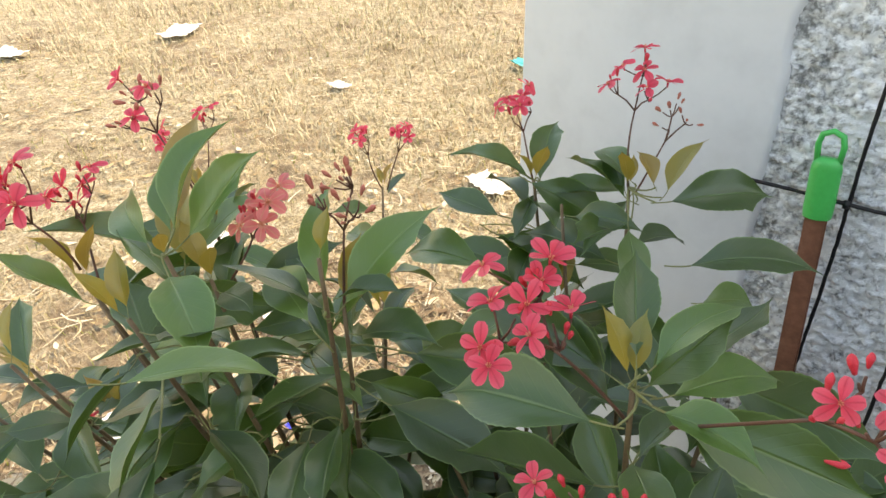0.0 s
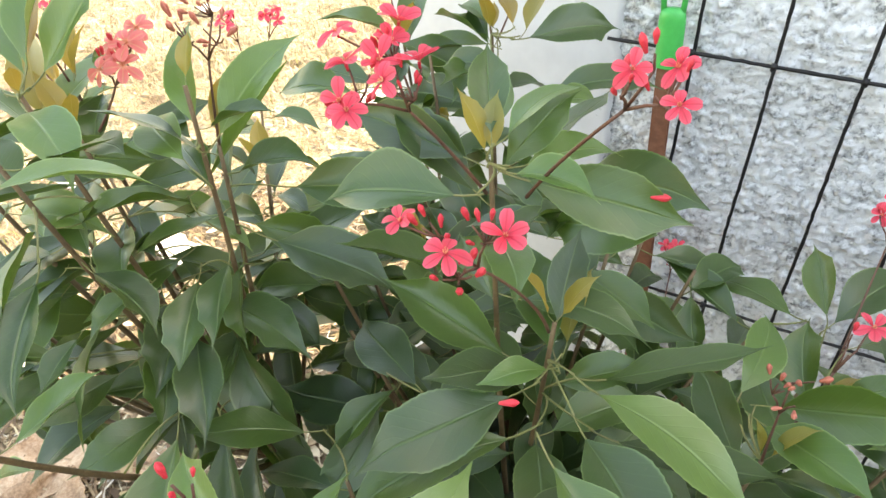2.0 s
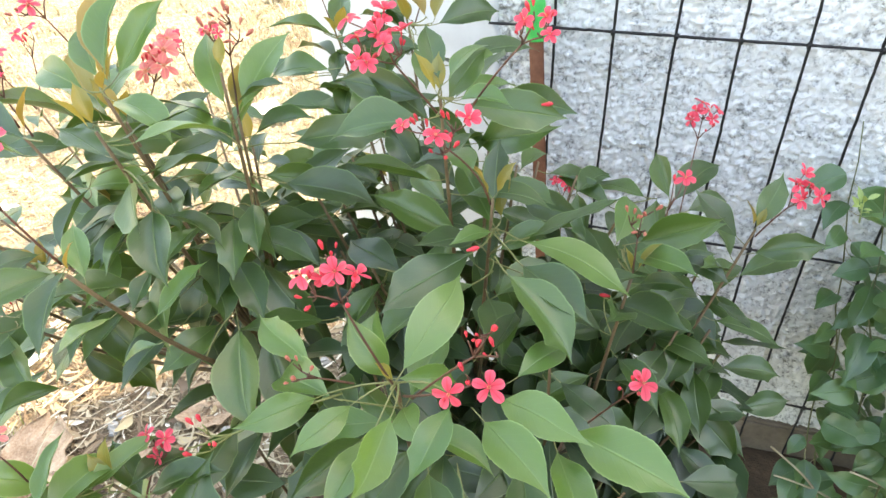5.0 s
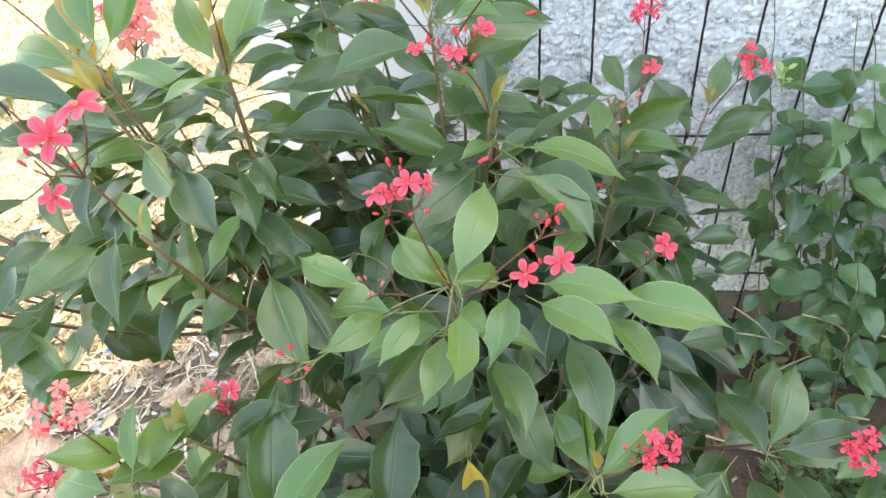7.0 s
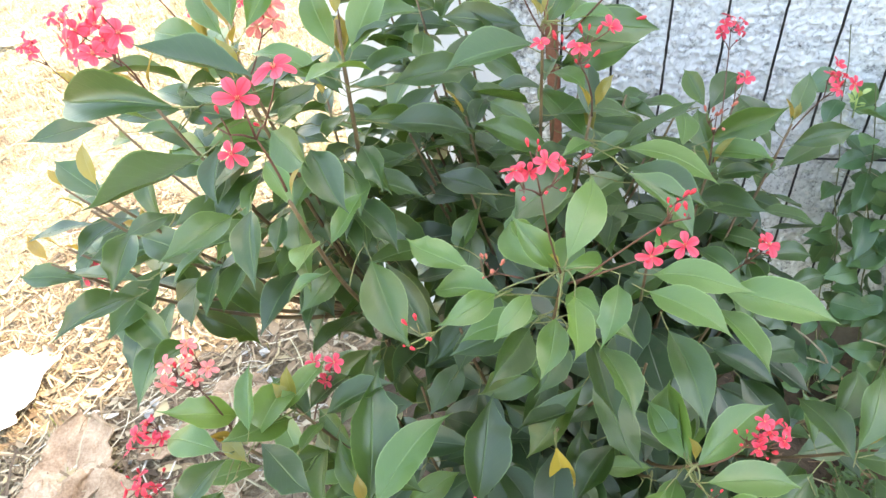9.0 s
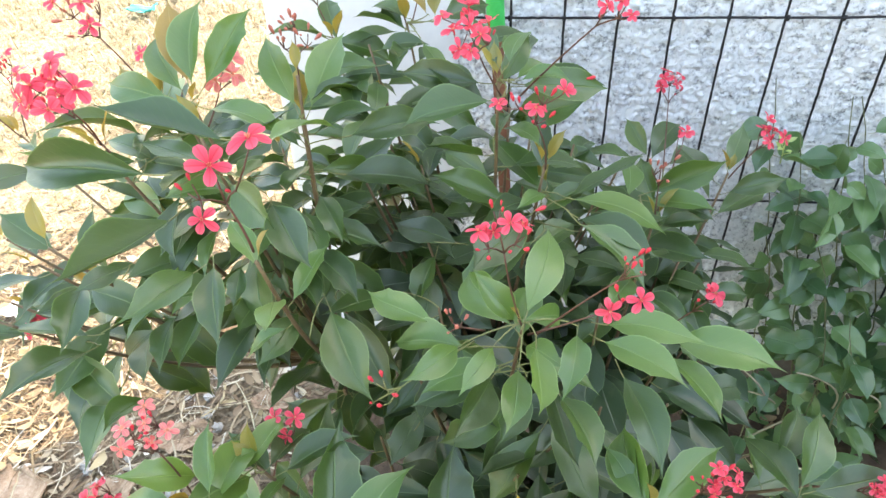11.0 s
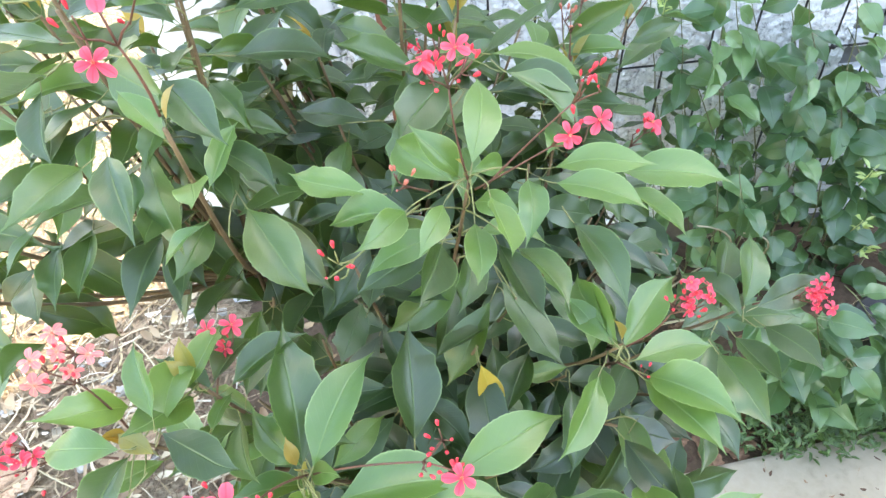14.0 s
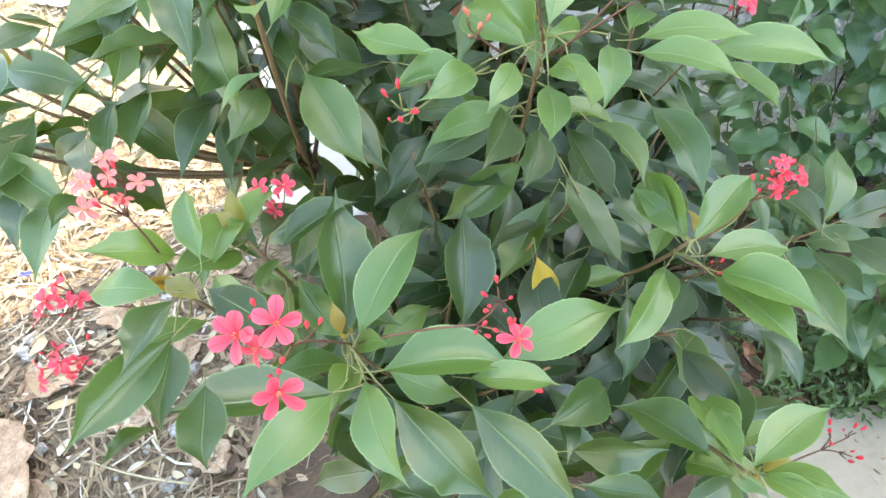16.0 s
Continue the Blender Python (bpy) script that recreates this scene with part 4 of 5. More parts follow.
spray("mature", (-0.406, -0.612, 1.073, -123, 41, 0.109), (-0.401, -0.645, 1.064, 19, 5, 0.083), (-0.405, -0.649, 1.065, -154, 9, 0.071), (-0.391, -0.613, 0.987, -74, 14, 0.1), (-0.384, -0.611, 0.983, -155, 2, 0.092), (-0.273, -0.618, 0.945, -1, 6, 0.1), (-0.284, -0.614, 0.959, -60, 0, 0.1), (-0.457, -0.686, 0.832, -69, 23, 0.097), (-0.304, -0.587, 0.935, 75, -4, 0.1), (-0.308, -0.582, 0.908, 71, -2, 0.1), (-0.283, -0.558, 0.906, 17, 17, 0.1), (-0.315, -0.568, 1.031, 172, 21, 0.055))
spray("mature", (-0.399, -0.564, 1.099, -57, -18, 0.06), (-0.316, -0.55, 1.051, 172, 22, 0.055), (-0.398, -0.623, 1.033, 165, 30, 0.08))
spray("mature", (-0.004, -0.588, 1.132, 10, -5, 0.092))
spray("fresh", (-0.323, -0.675, 1.150, 95, 62, 0.086), (-0.318, -0.672, 1.150, 40, 48, 0.085), (-0.318, -0.680, 1.147, -20, 8, 0.090), (-0.330, -0.680, 1.147, 170, 14, 0.086), (-0.330, -0.670, 1.145, 140, 40, 0.080), (-0.233, -0.616, 1.100, 140, 55, 0.086), (-0.236, -0.622, 1.085, 165, 15, 0.085))
spray("young", (-0.323, -0.672, 1.152, 120, 55, 0.085))
# branch tips with the rosettes that stand out
shoot((0.017, -0.810, 0.985), "front", 11, 6, 0.08, "fresh", young=1, length=0.12)
shoot((0.042, -0.590, 1.030), "back", 13, 8, 0.09, "mature", young=2, length=0.25)
shoot((-0.015, -0.575, 1.128), "back", 14, 8, 0.09, young=2)
shoot((-0.168, -0.960, 0.790), "low", 15, 6, 0.08, "fresh", young=2, length=0.14)
shoot((0.149, -0.905, 0.835), "right", 16, 4, 0.07, "fresh", young=1)
shoot((0.368, -0.785, 0.710), "right", 17, 7, 0.085)
shoot((-0.302, -0.930, 0.830), "low", 18, 5, 0.08, "fresh")
shoot((-0.245, -0.900, 0.860), "low", 19, 9, 0.09)
shoot((0.206, -1.054, 0.660), "right", 20, 10, 0.09, "fresh")
shoot((0.328, -0.386, 0.900), "right", 21, 14, 0.085)
shoot((0.190, -0.550, 0.930), "right", 22, 9, 0.085)
shoot((0.230, -0.420, 0.880), "right", 23, 12, 0.09)
# the left half, farther from the wall's end
shoot((-0.353, -0.631, 1.090), "left", 31, 13, 0.094, rise=30, hang=46)
shoot((-0.300, -0.720, 1.130), "left", 32, 10, 0.094, rise=30, hang=46)
shoot((-0.240, -0.590, 1.090), "left", 33, 12, 0.094, rise=30, hang=46)
shoot((-0.312, -0.480, 0.983), "left", 34, 17, 0.094, rise=30, hang=46)
shoot((-0.200, -0.330, 0.960), "back", 35, 15, 0.094, rise=30, hang=46)
shoot((-0.415, -0.628, 0.969), "left", 36, 6, 0.094, rise=30, hang=46)
shoot((-0.499, -0.689, 0.898), "left", 37, 3, 0.094, rise=30, hang=46)
shoot((-0.120, -0.480, 0.960), "back", 40, 16, 0.094, rise=30, hang=46)
shoot((-0.200, -0.880, 1.110), "left", 41, 4, 0.06, "fresh", young=1)
shoot((-0.420, -0.700, 1.100), "left", 42, 4, 0.09, "fresh")
shoot((-0.273, -0.273, 1.060), "back", 43, 8, 0.094, rise=30, hang=46)
shoot((-0.157, -0.283, 1.090), "back", 44, 8, 0.094, rise=30, hang=46)
shoot((-0.600, -0.190, 0.920), "left", 45, 7, 0.094, rise=30, hang=46)
shoot((-0.750, -0.410, 0.960), "left", 46, 7, 0.094, rise=30, hang=46)
shoot((-0.404, -0.590, 1.105), "left", 47, 8, 0.094, rise=30, hang=46)
shoot((-0.323, -0.675, 1.147), "left", 48, 3, 0.08, young=1)
shoot((-0.229, -0.615, 1.150), "left", 49, 3, 0.08, young=1)
# inner and lower branches
for n, (tip, fork) in enumerate((((-0.52, -0.74, 0.98), "left"), ((-0.48, -0.76, 1.02), "left"), ((-0.66, -0.62, 0.92), "left"), ((-0.60, -0.72, 0.90), "left"), ((-0.57, -0.78, 0.93), "left"), ((-0.64, -0.66, 0.84), "left"))):
    shoot(tip, fork, 300 + n, 6, 0.094, rise=30, hang=50, young=1)
INNER = (((0.02, -0.72, 0.80), "front"), ((0.12, -0.74, 0.78), "right"), ((-0.10, -0.74, 0.82), "front"), ((0.05, -0.84, 0.70), "front"), ((-0.06, -0.86, 0.72), "low"), ((0.22, -0.68, 0.72), "right"), ((0.28, -0.60, 0.66), "right"), ((0.10, -0.96, 0.62), "right"), ((-0.02, -0.98, 0.62), "low"), ((-0.14, -0.84, 0.66), "low"), ((-0.24, -0.80, 0.66), "low"), ((0.34, -0.50, 0.58), "right"), ((0.16, -0.50, 0.70), "right"), ((0.04, -0.62, 0.86), "back"), ((-0.20, -0.66, 0.88), "left"), ((-0.32, -0.60, 0.84), "left"), ((-0.10, -0.60, 0.92), "back"), ((0.22, -0.84, 0.60), "right"), ((0.02, -1.04, 0.72), "low"), ((-0.10, -1.04, 0.66), "low"))
LOWER = (((-0.26, -0.94, 0.66), "low"), ((0.10, -0.40, 0.78), "back"), ((-0.14, -0.38, 0.86), "back"), ((0.40, -0.62, 0.55), "right"), ((0.06, -0.92, 0.58), "right"), ((-0.06, -0.94, 0.56), "low"), ((0.16, -0.80, 0.60), "right"), ((-0.18, -0.90, 0.58), "low"), ((0.00, -0.80, 0.62), "front"), ((0.28, -0.76, 0.52), "right"), ((-0.30, -0.82, 0.56), "low"), ((0.12, -1.02, 0.52), "right"), ((-0.02, -0.62, 0.74), "back"), ((0.12, -0.64, 0.86), "right"), ((-0.08, -0.68, 0.88), "front"), ((-0.26, -0.50, 0.90), "left"), ((-0.20, -0.73, 0.78), "left"), ((-0.15, -0.78, 0.74), "low"), ((-0.24, -0.72, 0.70), "low"), ((-0.06, -0.42, 0.80), "back"))
# all but the leftmost carry the leaf colour darkened for shade
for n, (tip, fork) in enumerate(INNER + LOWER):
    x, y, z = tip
    shoot((x, y + 0.28 * max(0.0, -0.74 - y), z), fork, 60 + n, 15 if x > -0.19 else 6, 0.110, "in_shade" if x > -0.19 else "mature", young=0, length=0.26, rise=-2, hang=68)
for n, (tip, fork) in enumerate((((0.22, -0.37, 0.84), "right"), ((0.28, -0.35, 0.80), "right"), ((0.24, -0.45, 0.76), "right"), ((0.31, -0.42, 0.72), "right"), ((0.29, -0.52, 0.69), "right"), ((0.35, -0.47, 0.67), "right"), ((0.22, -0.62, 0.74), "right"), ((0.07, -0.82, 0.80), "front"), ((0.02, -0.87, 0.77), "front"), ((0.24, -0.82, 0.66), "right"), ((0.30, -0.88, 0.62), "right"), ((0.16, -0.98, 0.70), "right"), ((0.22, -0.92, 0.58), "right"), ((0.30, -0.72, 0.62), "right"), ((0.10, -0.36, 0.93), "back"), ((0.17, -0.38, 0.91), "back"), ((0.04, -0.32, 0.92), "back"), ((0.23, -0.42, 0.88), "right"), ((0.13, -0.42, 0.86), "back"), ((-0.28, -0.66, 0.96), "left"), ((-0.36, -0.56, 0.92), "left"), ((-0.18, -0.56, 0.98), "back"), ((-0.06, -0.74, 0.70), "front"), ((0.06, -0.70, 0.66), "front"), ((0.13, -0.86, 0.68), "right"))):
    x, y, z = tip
    shoot((x, y + 0.28 * max(0.0, -0.74 - y), z), fork, 160 + n, 14 if x > -0.17 else 5, 0.112, "in_shade" if x > -0.17 and z < 0.80 else "mature", young=0, length=0.24, rise=0, hang=64)
for n, tip in enumerate(((-0.18, -0.50, 0.93), (-0.20, -0.42, 0.95), (-0.20, -0.38, 1.02), (0.0, -0.44, 1.03), (-0.16, -0.56, 0.90), (-0.19, -0.48, 0.83), (-0.21, -0.32, 1.07), (0.03, -0.42, 0.97), (-0.14, -0.44, 0.88))):
    shoot(tip, "back", 260 + n, 13, 0.10, young=0, length=0.20, rise=20, hang=55)
for n, tip in enumerate(((0.26, -0.47, 0.80), (0.30, -0.44, 0.77), (0.33, -0.40, 0.70))):
    shoot(tip, "right", 280 + n, 10, 0.10, young=0, length=0.16, rise=10, hang=50)
for n, tip in enumerate(((0.05, -1.04, 0.63), (-0.05, -1.08, 0.61), (-0.17, -1.05, 0.64), (0.12, -1.06, 0.58), (-0.02, -1.00, 0.70))):
    shoot(tip, "low", 290 + n, 9, 0.105, young=0, length=0.18, rise=12, hang=48)
# low leaves, also in the colour darkened for shade
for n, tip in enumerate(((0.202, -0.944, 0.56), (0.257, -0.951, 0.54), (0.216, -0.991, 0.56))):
    shoot(tip, "right", 310 + n, 8, 0.095, "in_shade", young=0, length=0.14, rise=35, hang=35)
for kind, spare in SPARE.items():
    if not spare:
        continue
    verts, faces, uvs, slots = [], [], [], []
    cache = {}
    for me, m in spare:
        if me.name not in cache:
            loops = np.empty(len(me.loops), dtype=np.int32)
            me.loops.foreach_get("vertex_index", loops)
            flat = np.empty(len(me.loops) * 2, dtype=np.float32)
            me.uv_layers[0].data.foreach_get("uv", flat)
            table = np.zeros((len(me.vertices), 2), dtype=np.float32)
            table[loops] = flat.reshape(-1, 2)
            cache[me.name] = ([v.co.copy() for v in me.vertices], [tuple(p.vertices) for p in me.polygons], table, [p.material_index for p in me.polygons])
        co, fa, uv, sl = cache[me.name]
        n = len(verts)
        verts += [m @ c - ROOT for c in co]
        faces += [tuple(i + n for i in q) for q in fa]
        uvs.append(uv)
        slots += sl
    mats = [spare[0][0].materials[0], PETIOLE]
    tagged(place("foliage", mesh_from("foliage", verts, faces, mats, np.concatenate(uvs), slots), shrub), "dense shaded inner leaves", kind="stuff")

# thin petioles from the nearest branch to the foot of each outer leaf
for foot, way in FEET:
    spot = min((q for limb in BRANCH_LINES for q in limb[3:] if q.z < foot.z + 0.012), key=lambda q: (q - foot).length + 0.25 * abs(q.z - foot.z + 0.02))
    if 0.006 < (spot - foot).length < 0.07:
        v, f = tube(curve(spot, (spot + foot) / 2 - way * 0.010 + Vector((0, 0, 0.004)), foot + way * 0.004, 5), 0.0010, 0.0007, 5)
        place("petiole", mesh_from("petiole", [q - foot for q in v], f, PETIOLE), shrub, Matrix.Translation(foot - ROOT))

# flower heads: head, foot, open flowers, buds
cluster(shrub, (-0.045, -0.652, 1.212), (-0.010, -0.590, 1.115), 9, 12, 1, 0.034, size=0.0122)
cluster(shrub, (0.018, -0.688, 1.154), (0.042, -0.600, 1.030), ((-0.030, 0.006, -0.003), (0.004, -0.010, 0.001), (0.030, -0.004, 0.016)), 15, 2, 0.026, size=0.0125)
cluster(shrub, (-0.010, -0.846, 1.126), (0.017, -0.810, 0.975), ((0.010, 0.0, 0.003), (-0.015, -0.004, -0.003), (-0.004, 0.006, -0.010), (0.020, 0.008, -0.004)), 11, 3, 0.026, size=0.0122)
cluster(shrub, (0.097, -0.864, 1.062), (0.022, -0.810, 0.970), ((-0.014, -0.005, -0.002), (0.012, 0.004, 0.002)), 4, 4, 0.02)
cluster(shrub, (0.111, -0.850, 1.098), (0.030, -0.810, 0.970), 0, 9, 5, 0.02)
cluster(shrub, (0.205, -0.755, 0.975), (0.170, -0.690, 0.840), 1, 4, 6, 0.015)
cluster(shrub, (0.094, -0.655, 1.238), (0.010, -0.575, 1.110), 3, 8, 7, 0.020, size=0.0090)
cluster(shrub, (0.041, -0.060, 0.727), (0.080, -0.250, 0.640), 3, 4, 8, 0.02)
cluster(shrub, (0.248, -0.268, 0.992), (0.235, -0.390, 0.870), 6, 6, 9, 0.022, size=0.0125)
cluster(shrub, (0.224, -0.482, 1.013), (0.200, -0.520, 0.920), 1, 1, 10, 0.012)
cluster(shrub, (0.188, -0.540, 1.005), (0.190, -0.550, 0.930), 0, 10, 11, 0.018, brown=True)
cluster(shrub, (0.367, -0.404, 0.978), (0.330, -0.386, 0.890), 5, 8, 12, 0.024, size=0.0135)
cluster(shrub, (-0.034, -1.030, 0.898), (-0.155, -0.965, 0.790), ((0.002, -0.012, -0.008),), 13, 13, 0.030, size=0.0155)
cluster(shrub, (-0.182, -1.080, 0.953), (-0.162, -0.965, 0.790), ((0.006, -0.004, 0.026), (-0.010, -0.002, 0.002), (-0.004, -0.012, -0.030), (-0.022, 0.006, 0.004)), 8, 14, 0.030, size=0.016)
cluster(shrub, (0.186, -0.935, 0.930), (0.150, -0.905, 0.830), 6, 14, 15, 0.017, size=0.0088)
cluster(shrub, (0.168, -0.930, 0.812), (0.150, -0.900, 0.800), 0, 3, 16, 0.006)
cluster(shrub, (0.408, -0.838, 0.782), (0.350, -0.815, 0.752), 9, 7, 17, 0.021, size=0.0098)
cluster(shrub, (-0.225, -0.852, 0.868), (-0.245, -0.880, 0.800), ((0.010, 0.0, 0.010), (-0.012, 0.0, 0.008), (0.0, -0.006, -0.014)), 4, 18, 0.02, size=0.012)
cluster(shrub, (-0.319, -0.935, 0.960), (-0.302, -0.930, 0.840), 6, 13, 19, 0.028, faded=True, size=0.0112)
cluster(shrub, (-0.407, -0.931, 0.832), (-0.330, -0.925, 0.800), 6, 5, 20, 0.020, size=0.0125)
cluster(shrub, (-0.418, -0.966, 0.781), (-0.335, -0.930, 0.795), 6, 5, 21, 0.021, size=0.0125)
cluster(shrub, (-0.203, -0.910, 1.212), (-0.200, -0.880, 1.120), ((0.002, 0.0, 0.004), (-0.006, -0.014, -0.030), (0.036, -0.006, 0.028)), 4, 22, 0.03)
cluster(shrub, (-0.430, -0.730, 1.190), (-0.420, -0.700, 1.110), 8, 7, 23, 0.036, size=0.017)
cluster(shrub, (-0.314, -0.592, 1.150), (-0.340, -0.620, 1.090), 5, 8, 24, 0.026, faded=True)
cluster(shrub, (-0.235, -0.580, 1.190), (-0.240, -0.590, 1.085), 0, 18, 26, 0.03, brown=True)
cluster(shrub, (-0.462, -0.600, 1.215), (-0.404, -0.590, 1.100), 3, 12, 27, 0.034, brown=True)
cluster(shrub, (-0.177, -0.251, 1.192), (-0.157, -0.283, 1.085), 6, 6, 28, 0.036)
cluster(shrub, (-0.125, -0.257, 1.170), (-0.150, -0.283, 1.085), 0, 8, 35, 0.018, brown=True)
cluster(shrub, (-0.308, -0.258, 1.141), (-0.273, -0.273, 1.055), 5, 5, 29, 0.026)
cluster(shrub, (-0.786, -0.430, 1.039), (-0.750, -0.410, 0.955), 4, 4, 30, 0.022)
cluster(shrub, (-0.759, -0.365, 1.060), (-0.745, -0.405, 0.955), 2, 5, 36, 0.022)
cluster(shrub, (-0.623, -0.206, 1.007), (-0.600, -0.190, 0.915), 3, 4, 31, 0.02)
cluster(shrub, (-0.577, -0.157, 1.008), (-0.595, -0.185, 0.915), 3, 4, 37, 0.02)
cluster(shrub, (-0.479, -0.664, 1.149), (-0.420, -0.690, 1.095), 5, 6, 38, 0.028, size=0.016)
cluster(shrub, (-0.114, -0.917, 0.984), (-0.030, -0.820, 0.968), 0, 6, 32, 0.014, pale=True)
cluster(shrub, (-0.052, -0.852, 1.020), (-0.020, -0.815, 0.978), 0, 5, 39, 0.008, brown=True)
cluster(shrub, (0.302, -1.027, 0.680), (0.215, -1.050, 0.660), 0, 9, 33, 0.02)
cluster(shrub, (-0.610, -0.690, 0.830), (-0.560, -0.680, 0.720), 4, 4, 34, 0.024)
# shed buds lying on leaves
for p, way, size in (((-0.004, -1.000, 0.752), (0.7, 0.2, -0.45), 0.012), ((0.031, -0.650, 1.006), (0.9, 0.3, 0.25), 0.0135), ((0.171, -0.586, 0.924), (-0.8, -0.2, 0.2), 0.0125), ((0.082, -0.566, 1.127), (0.9, 0.2, 0.1), 0.0115)):
    place("bud", BUDS["red"], shrub, Matrix.Translation(Vector(p) - ROOT) @ aim(way) @ Matrix.Diagonal((size, size, size, 1)), "shed red bud lying on a leaf")


# ---- climbing vine on the fence ----
VINE_LEAVES = [leaf_mesh("leaf", w, d, f, t, (VINE, VINE_STEM), 1.0, 0.022, 0.24, 4, True) for w, d, f, t in ((0.66, 0.1, 0.3, 0.1), (0.56, 0.25, 0.15, -0.3), (0.72, 0.05, 0.4, 0.25), (0.60, 0.34, 0.2, 0.0), (0.52, 0.15, 0.5, 0.4))]


def vine(at, runs, seed, label, count, bare=0.0, dry=()):
    rnd = random.Random(seed)
    thing = empty("climbing_vine", at, label, "vine")
    at = Vector(at)
    for a, b, c in dry:
        v, f = tube(curve(a, b, c, 10), 0.0030, 0.0016, 6)
        place("stem", mesh_from("stem", [q - at for q in v], f, VINE_STEM), thing, None, "dry tan stem without leaves")
    for a, b, c in runs:
        path = curve(a, b, c, 14)
        path = [p + noise.noise_vector(p * 7 + Vector((seed, 0, 0))) * 0.02 for p in path]
        v, f = tube(path, 0.0022, 0.0010, 5)
        stem = place("stem", mesh_from("stem", [q - at for q in v], f, VINE_SHOOT), thing)
        for k in range(count):
            s = (k + 0.5) / count * 13
            i = int(s)
            base = path[i].lerp(path[i + 1], s - i)
            way = Vector((rnd.uniform(-1, 1), rnd.uniform(-1.0, 0.35), rnd.uniform(-0.6, 0.25)))
            if base.z < bare and base.x < 0.86 and rnd.random() < 0.7:
                continue
            up = Vector((rnd.uniform(-0.4, 0.4), -0.55, 1.0))
            place("leaf", rnd.choice(VINE_LEAVES), stem, Matrix.Translation(-at) @ leaf_pose(base, way, up, rnd.uniform(0.046, 0.098), rnd.uniform(-0.6, 0.6)))
    return thing


TOPS = (0.88, 0.80, 0.90, 0.86, 0.76, 0.88, 0.74, 0.84, 0.62, 0.66, 0.56, 0.60)
main_vine = vine((0.80, -0.12, 0.0), [((0.66 + 0.045 * k, -0.10 - 0.05 * (k % 3), 0.0), (0.56 + 0.065 * k, -0.16 - 0.06 * (k % 2), 0.45), (0.50 + 0.055 * k, -0.03 - 0.05 * (k % 3), TOPS[k])) for k in range(12)], 3, "dense green vine climbing the wire fence", 40, 0.30, (((0.66, -0.10, 0.0), (0.60, -0.30, 0.30), (0.47, -0.30, 0.40)), ((0.72, -0.10, 0.0), (0.62, -0.26, 0.26), (0.50, -0.28, 0.30)), ((0.80, -0.12, 0.0), (0.76, -0.30, 0.34), (0.60, -0.30, 0.38)), ((0.88, -0.12, 0.0), (0.86, -0.30, 0.30), (0.70, -0.32, 0.36))))
vine((0.78, -0.58, 0.0), [((0.76 + 0.04 * k, -0.50 - 0.03 * k, 0.0), (0.72 + 0.06 * k, -0.62, 0.3), (0.62 + 0.06 * k, -0.52 - 0.07 * (k % 3), (0.36, 0.42, 0.34, 0.38, 0.30, 0.32)[k])) for k in range(6)], 5, "younger leafy vine sprawling over the bed", 24)
vine((0.62, -0.25, 0.0), [((0.60, -0.20, 0.0), (0.55, -0.26, 0.25), (0.57, -0.08, 0.55)), ((0.66, -0.28, 0.0), (0.70, -0.32, 0.3), (0.62, -0.12, 0.62)), ((0.72, -0.30, 0.0), (0.70, -0.36, 0.3), (0.68, -0.26, 0.5))], 6, "thin vine shoots beside the wall", 16)


# pale new tips on the vine
PALE = leafy("pale_new_leaf", (0.24, 0.36, 0.10), (0.32, 0.44, 0.14), (0.42, 0.52, 0.20), (0.5, 0.58, 0.3), 0.4, 0.3)
PALE_LEAVES = [leaf_mesh("leaf", w, 0.1, 0.4, 0.1, (PALE, PALE), 1.0, 0.01, 0.2, 2) for w in (0.3, 0.42)]
rnd = random.Random(21)
for p in ((0.945, -0.350, 0.382), (0.906, -0.350, 0.520), (0.523, -0.105, 0.796), (0.985, -0.350, 0.300)):
    base = Vector(p)
    v, f = tube([base + Vector((0.015, 0.03, -0.06)), base + Vector((0.004, 0.008, -0.02)), base], 0.0016, 0.0009, 5)
    tip = place("shoot_tip", mesh_from("shoot_tip", [q - base for q in v], f, PALE), main_vine, Matrix.Translation(base - main_vine.location), "pale yellow-green new shoot tip")
    for k in range(9):
        way = (rnd.uniform(-1, 1), rnd.uniform(-1, 0.4), rnd.uniform(-0.1, 1))
        place("leaf", rnd.choice(PALE_LEAVES), tip, leaf_pose((0, 0, -0.003 * k), way, (0, -0.4, 1), rnd.uniform(0.014, 0.030)))


# ---- ground cover and litter ----
def blades(name, spots, mat, label, seed, height, width, lean):
    rnd = np.random.RandomState(seed)
    verts, faces = [], []
    for x, y, k in spots:
        h, w, a = height * k * rnd.uniform(0.5, 1.3), width * k * rnd.uniform(0.6, 1.3), rnd.uniform(0, 6.28)
        tilt = lean * rnd.uniform(0.5, 1.3)
        dx, dy, px, py = math.cos(a) * math.sin(tilt), math.sin(a) * math.sin(tilt), -math.sin(a) * w, math.cos(a) * w
        n = len(verts)
        up = math.cos(tilt)
        verts += [(x - px, y - py, -0.01), (x + px, y + py, -0.01), (x + dx * h * 0.5 + px * 0.7, y + dy * h * 0.5 + py * 0.7, h * 0.5 * up + 0.012), (x + dx * h * 0.5 - px * 0.7, y + dy * h * 0.5 - py * 0.7, h * 0.5 * up + 0.012), (x + dx * h * 1.15, y + dy * h * 1.15, h * 0.72 * up + 0.008)]
        faces += [(n, n + 1, n + 2, n + 3), (n + 3, n + 2, n + 4)]
    ob = place(name, mesh_from(name, verts, faces, mat, smooth=False))
    tagged(ob, label, "grass", kind="stuff")


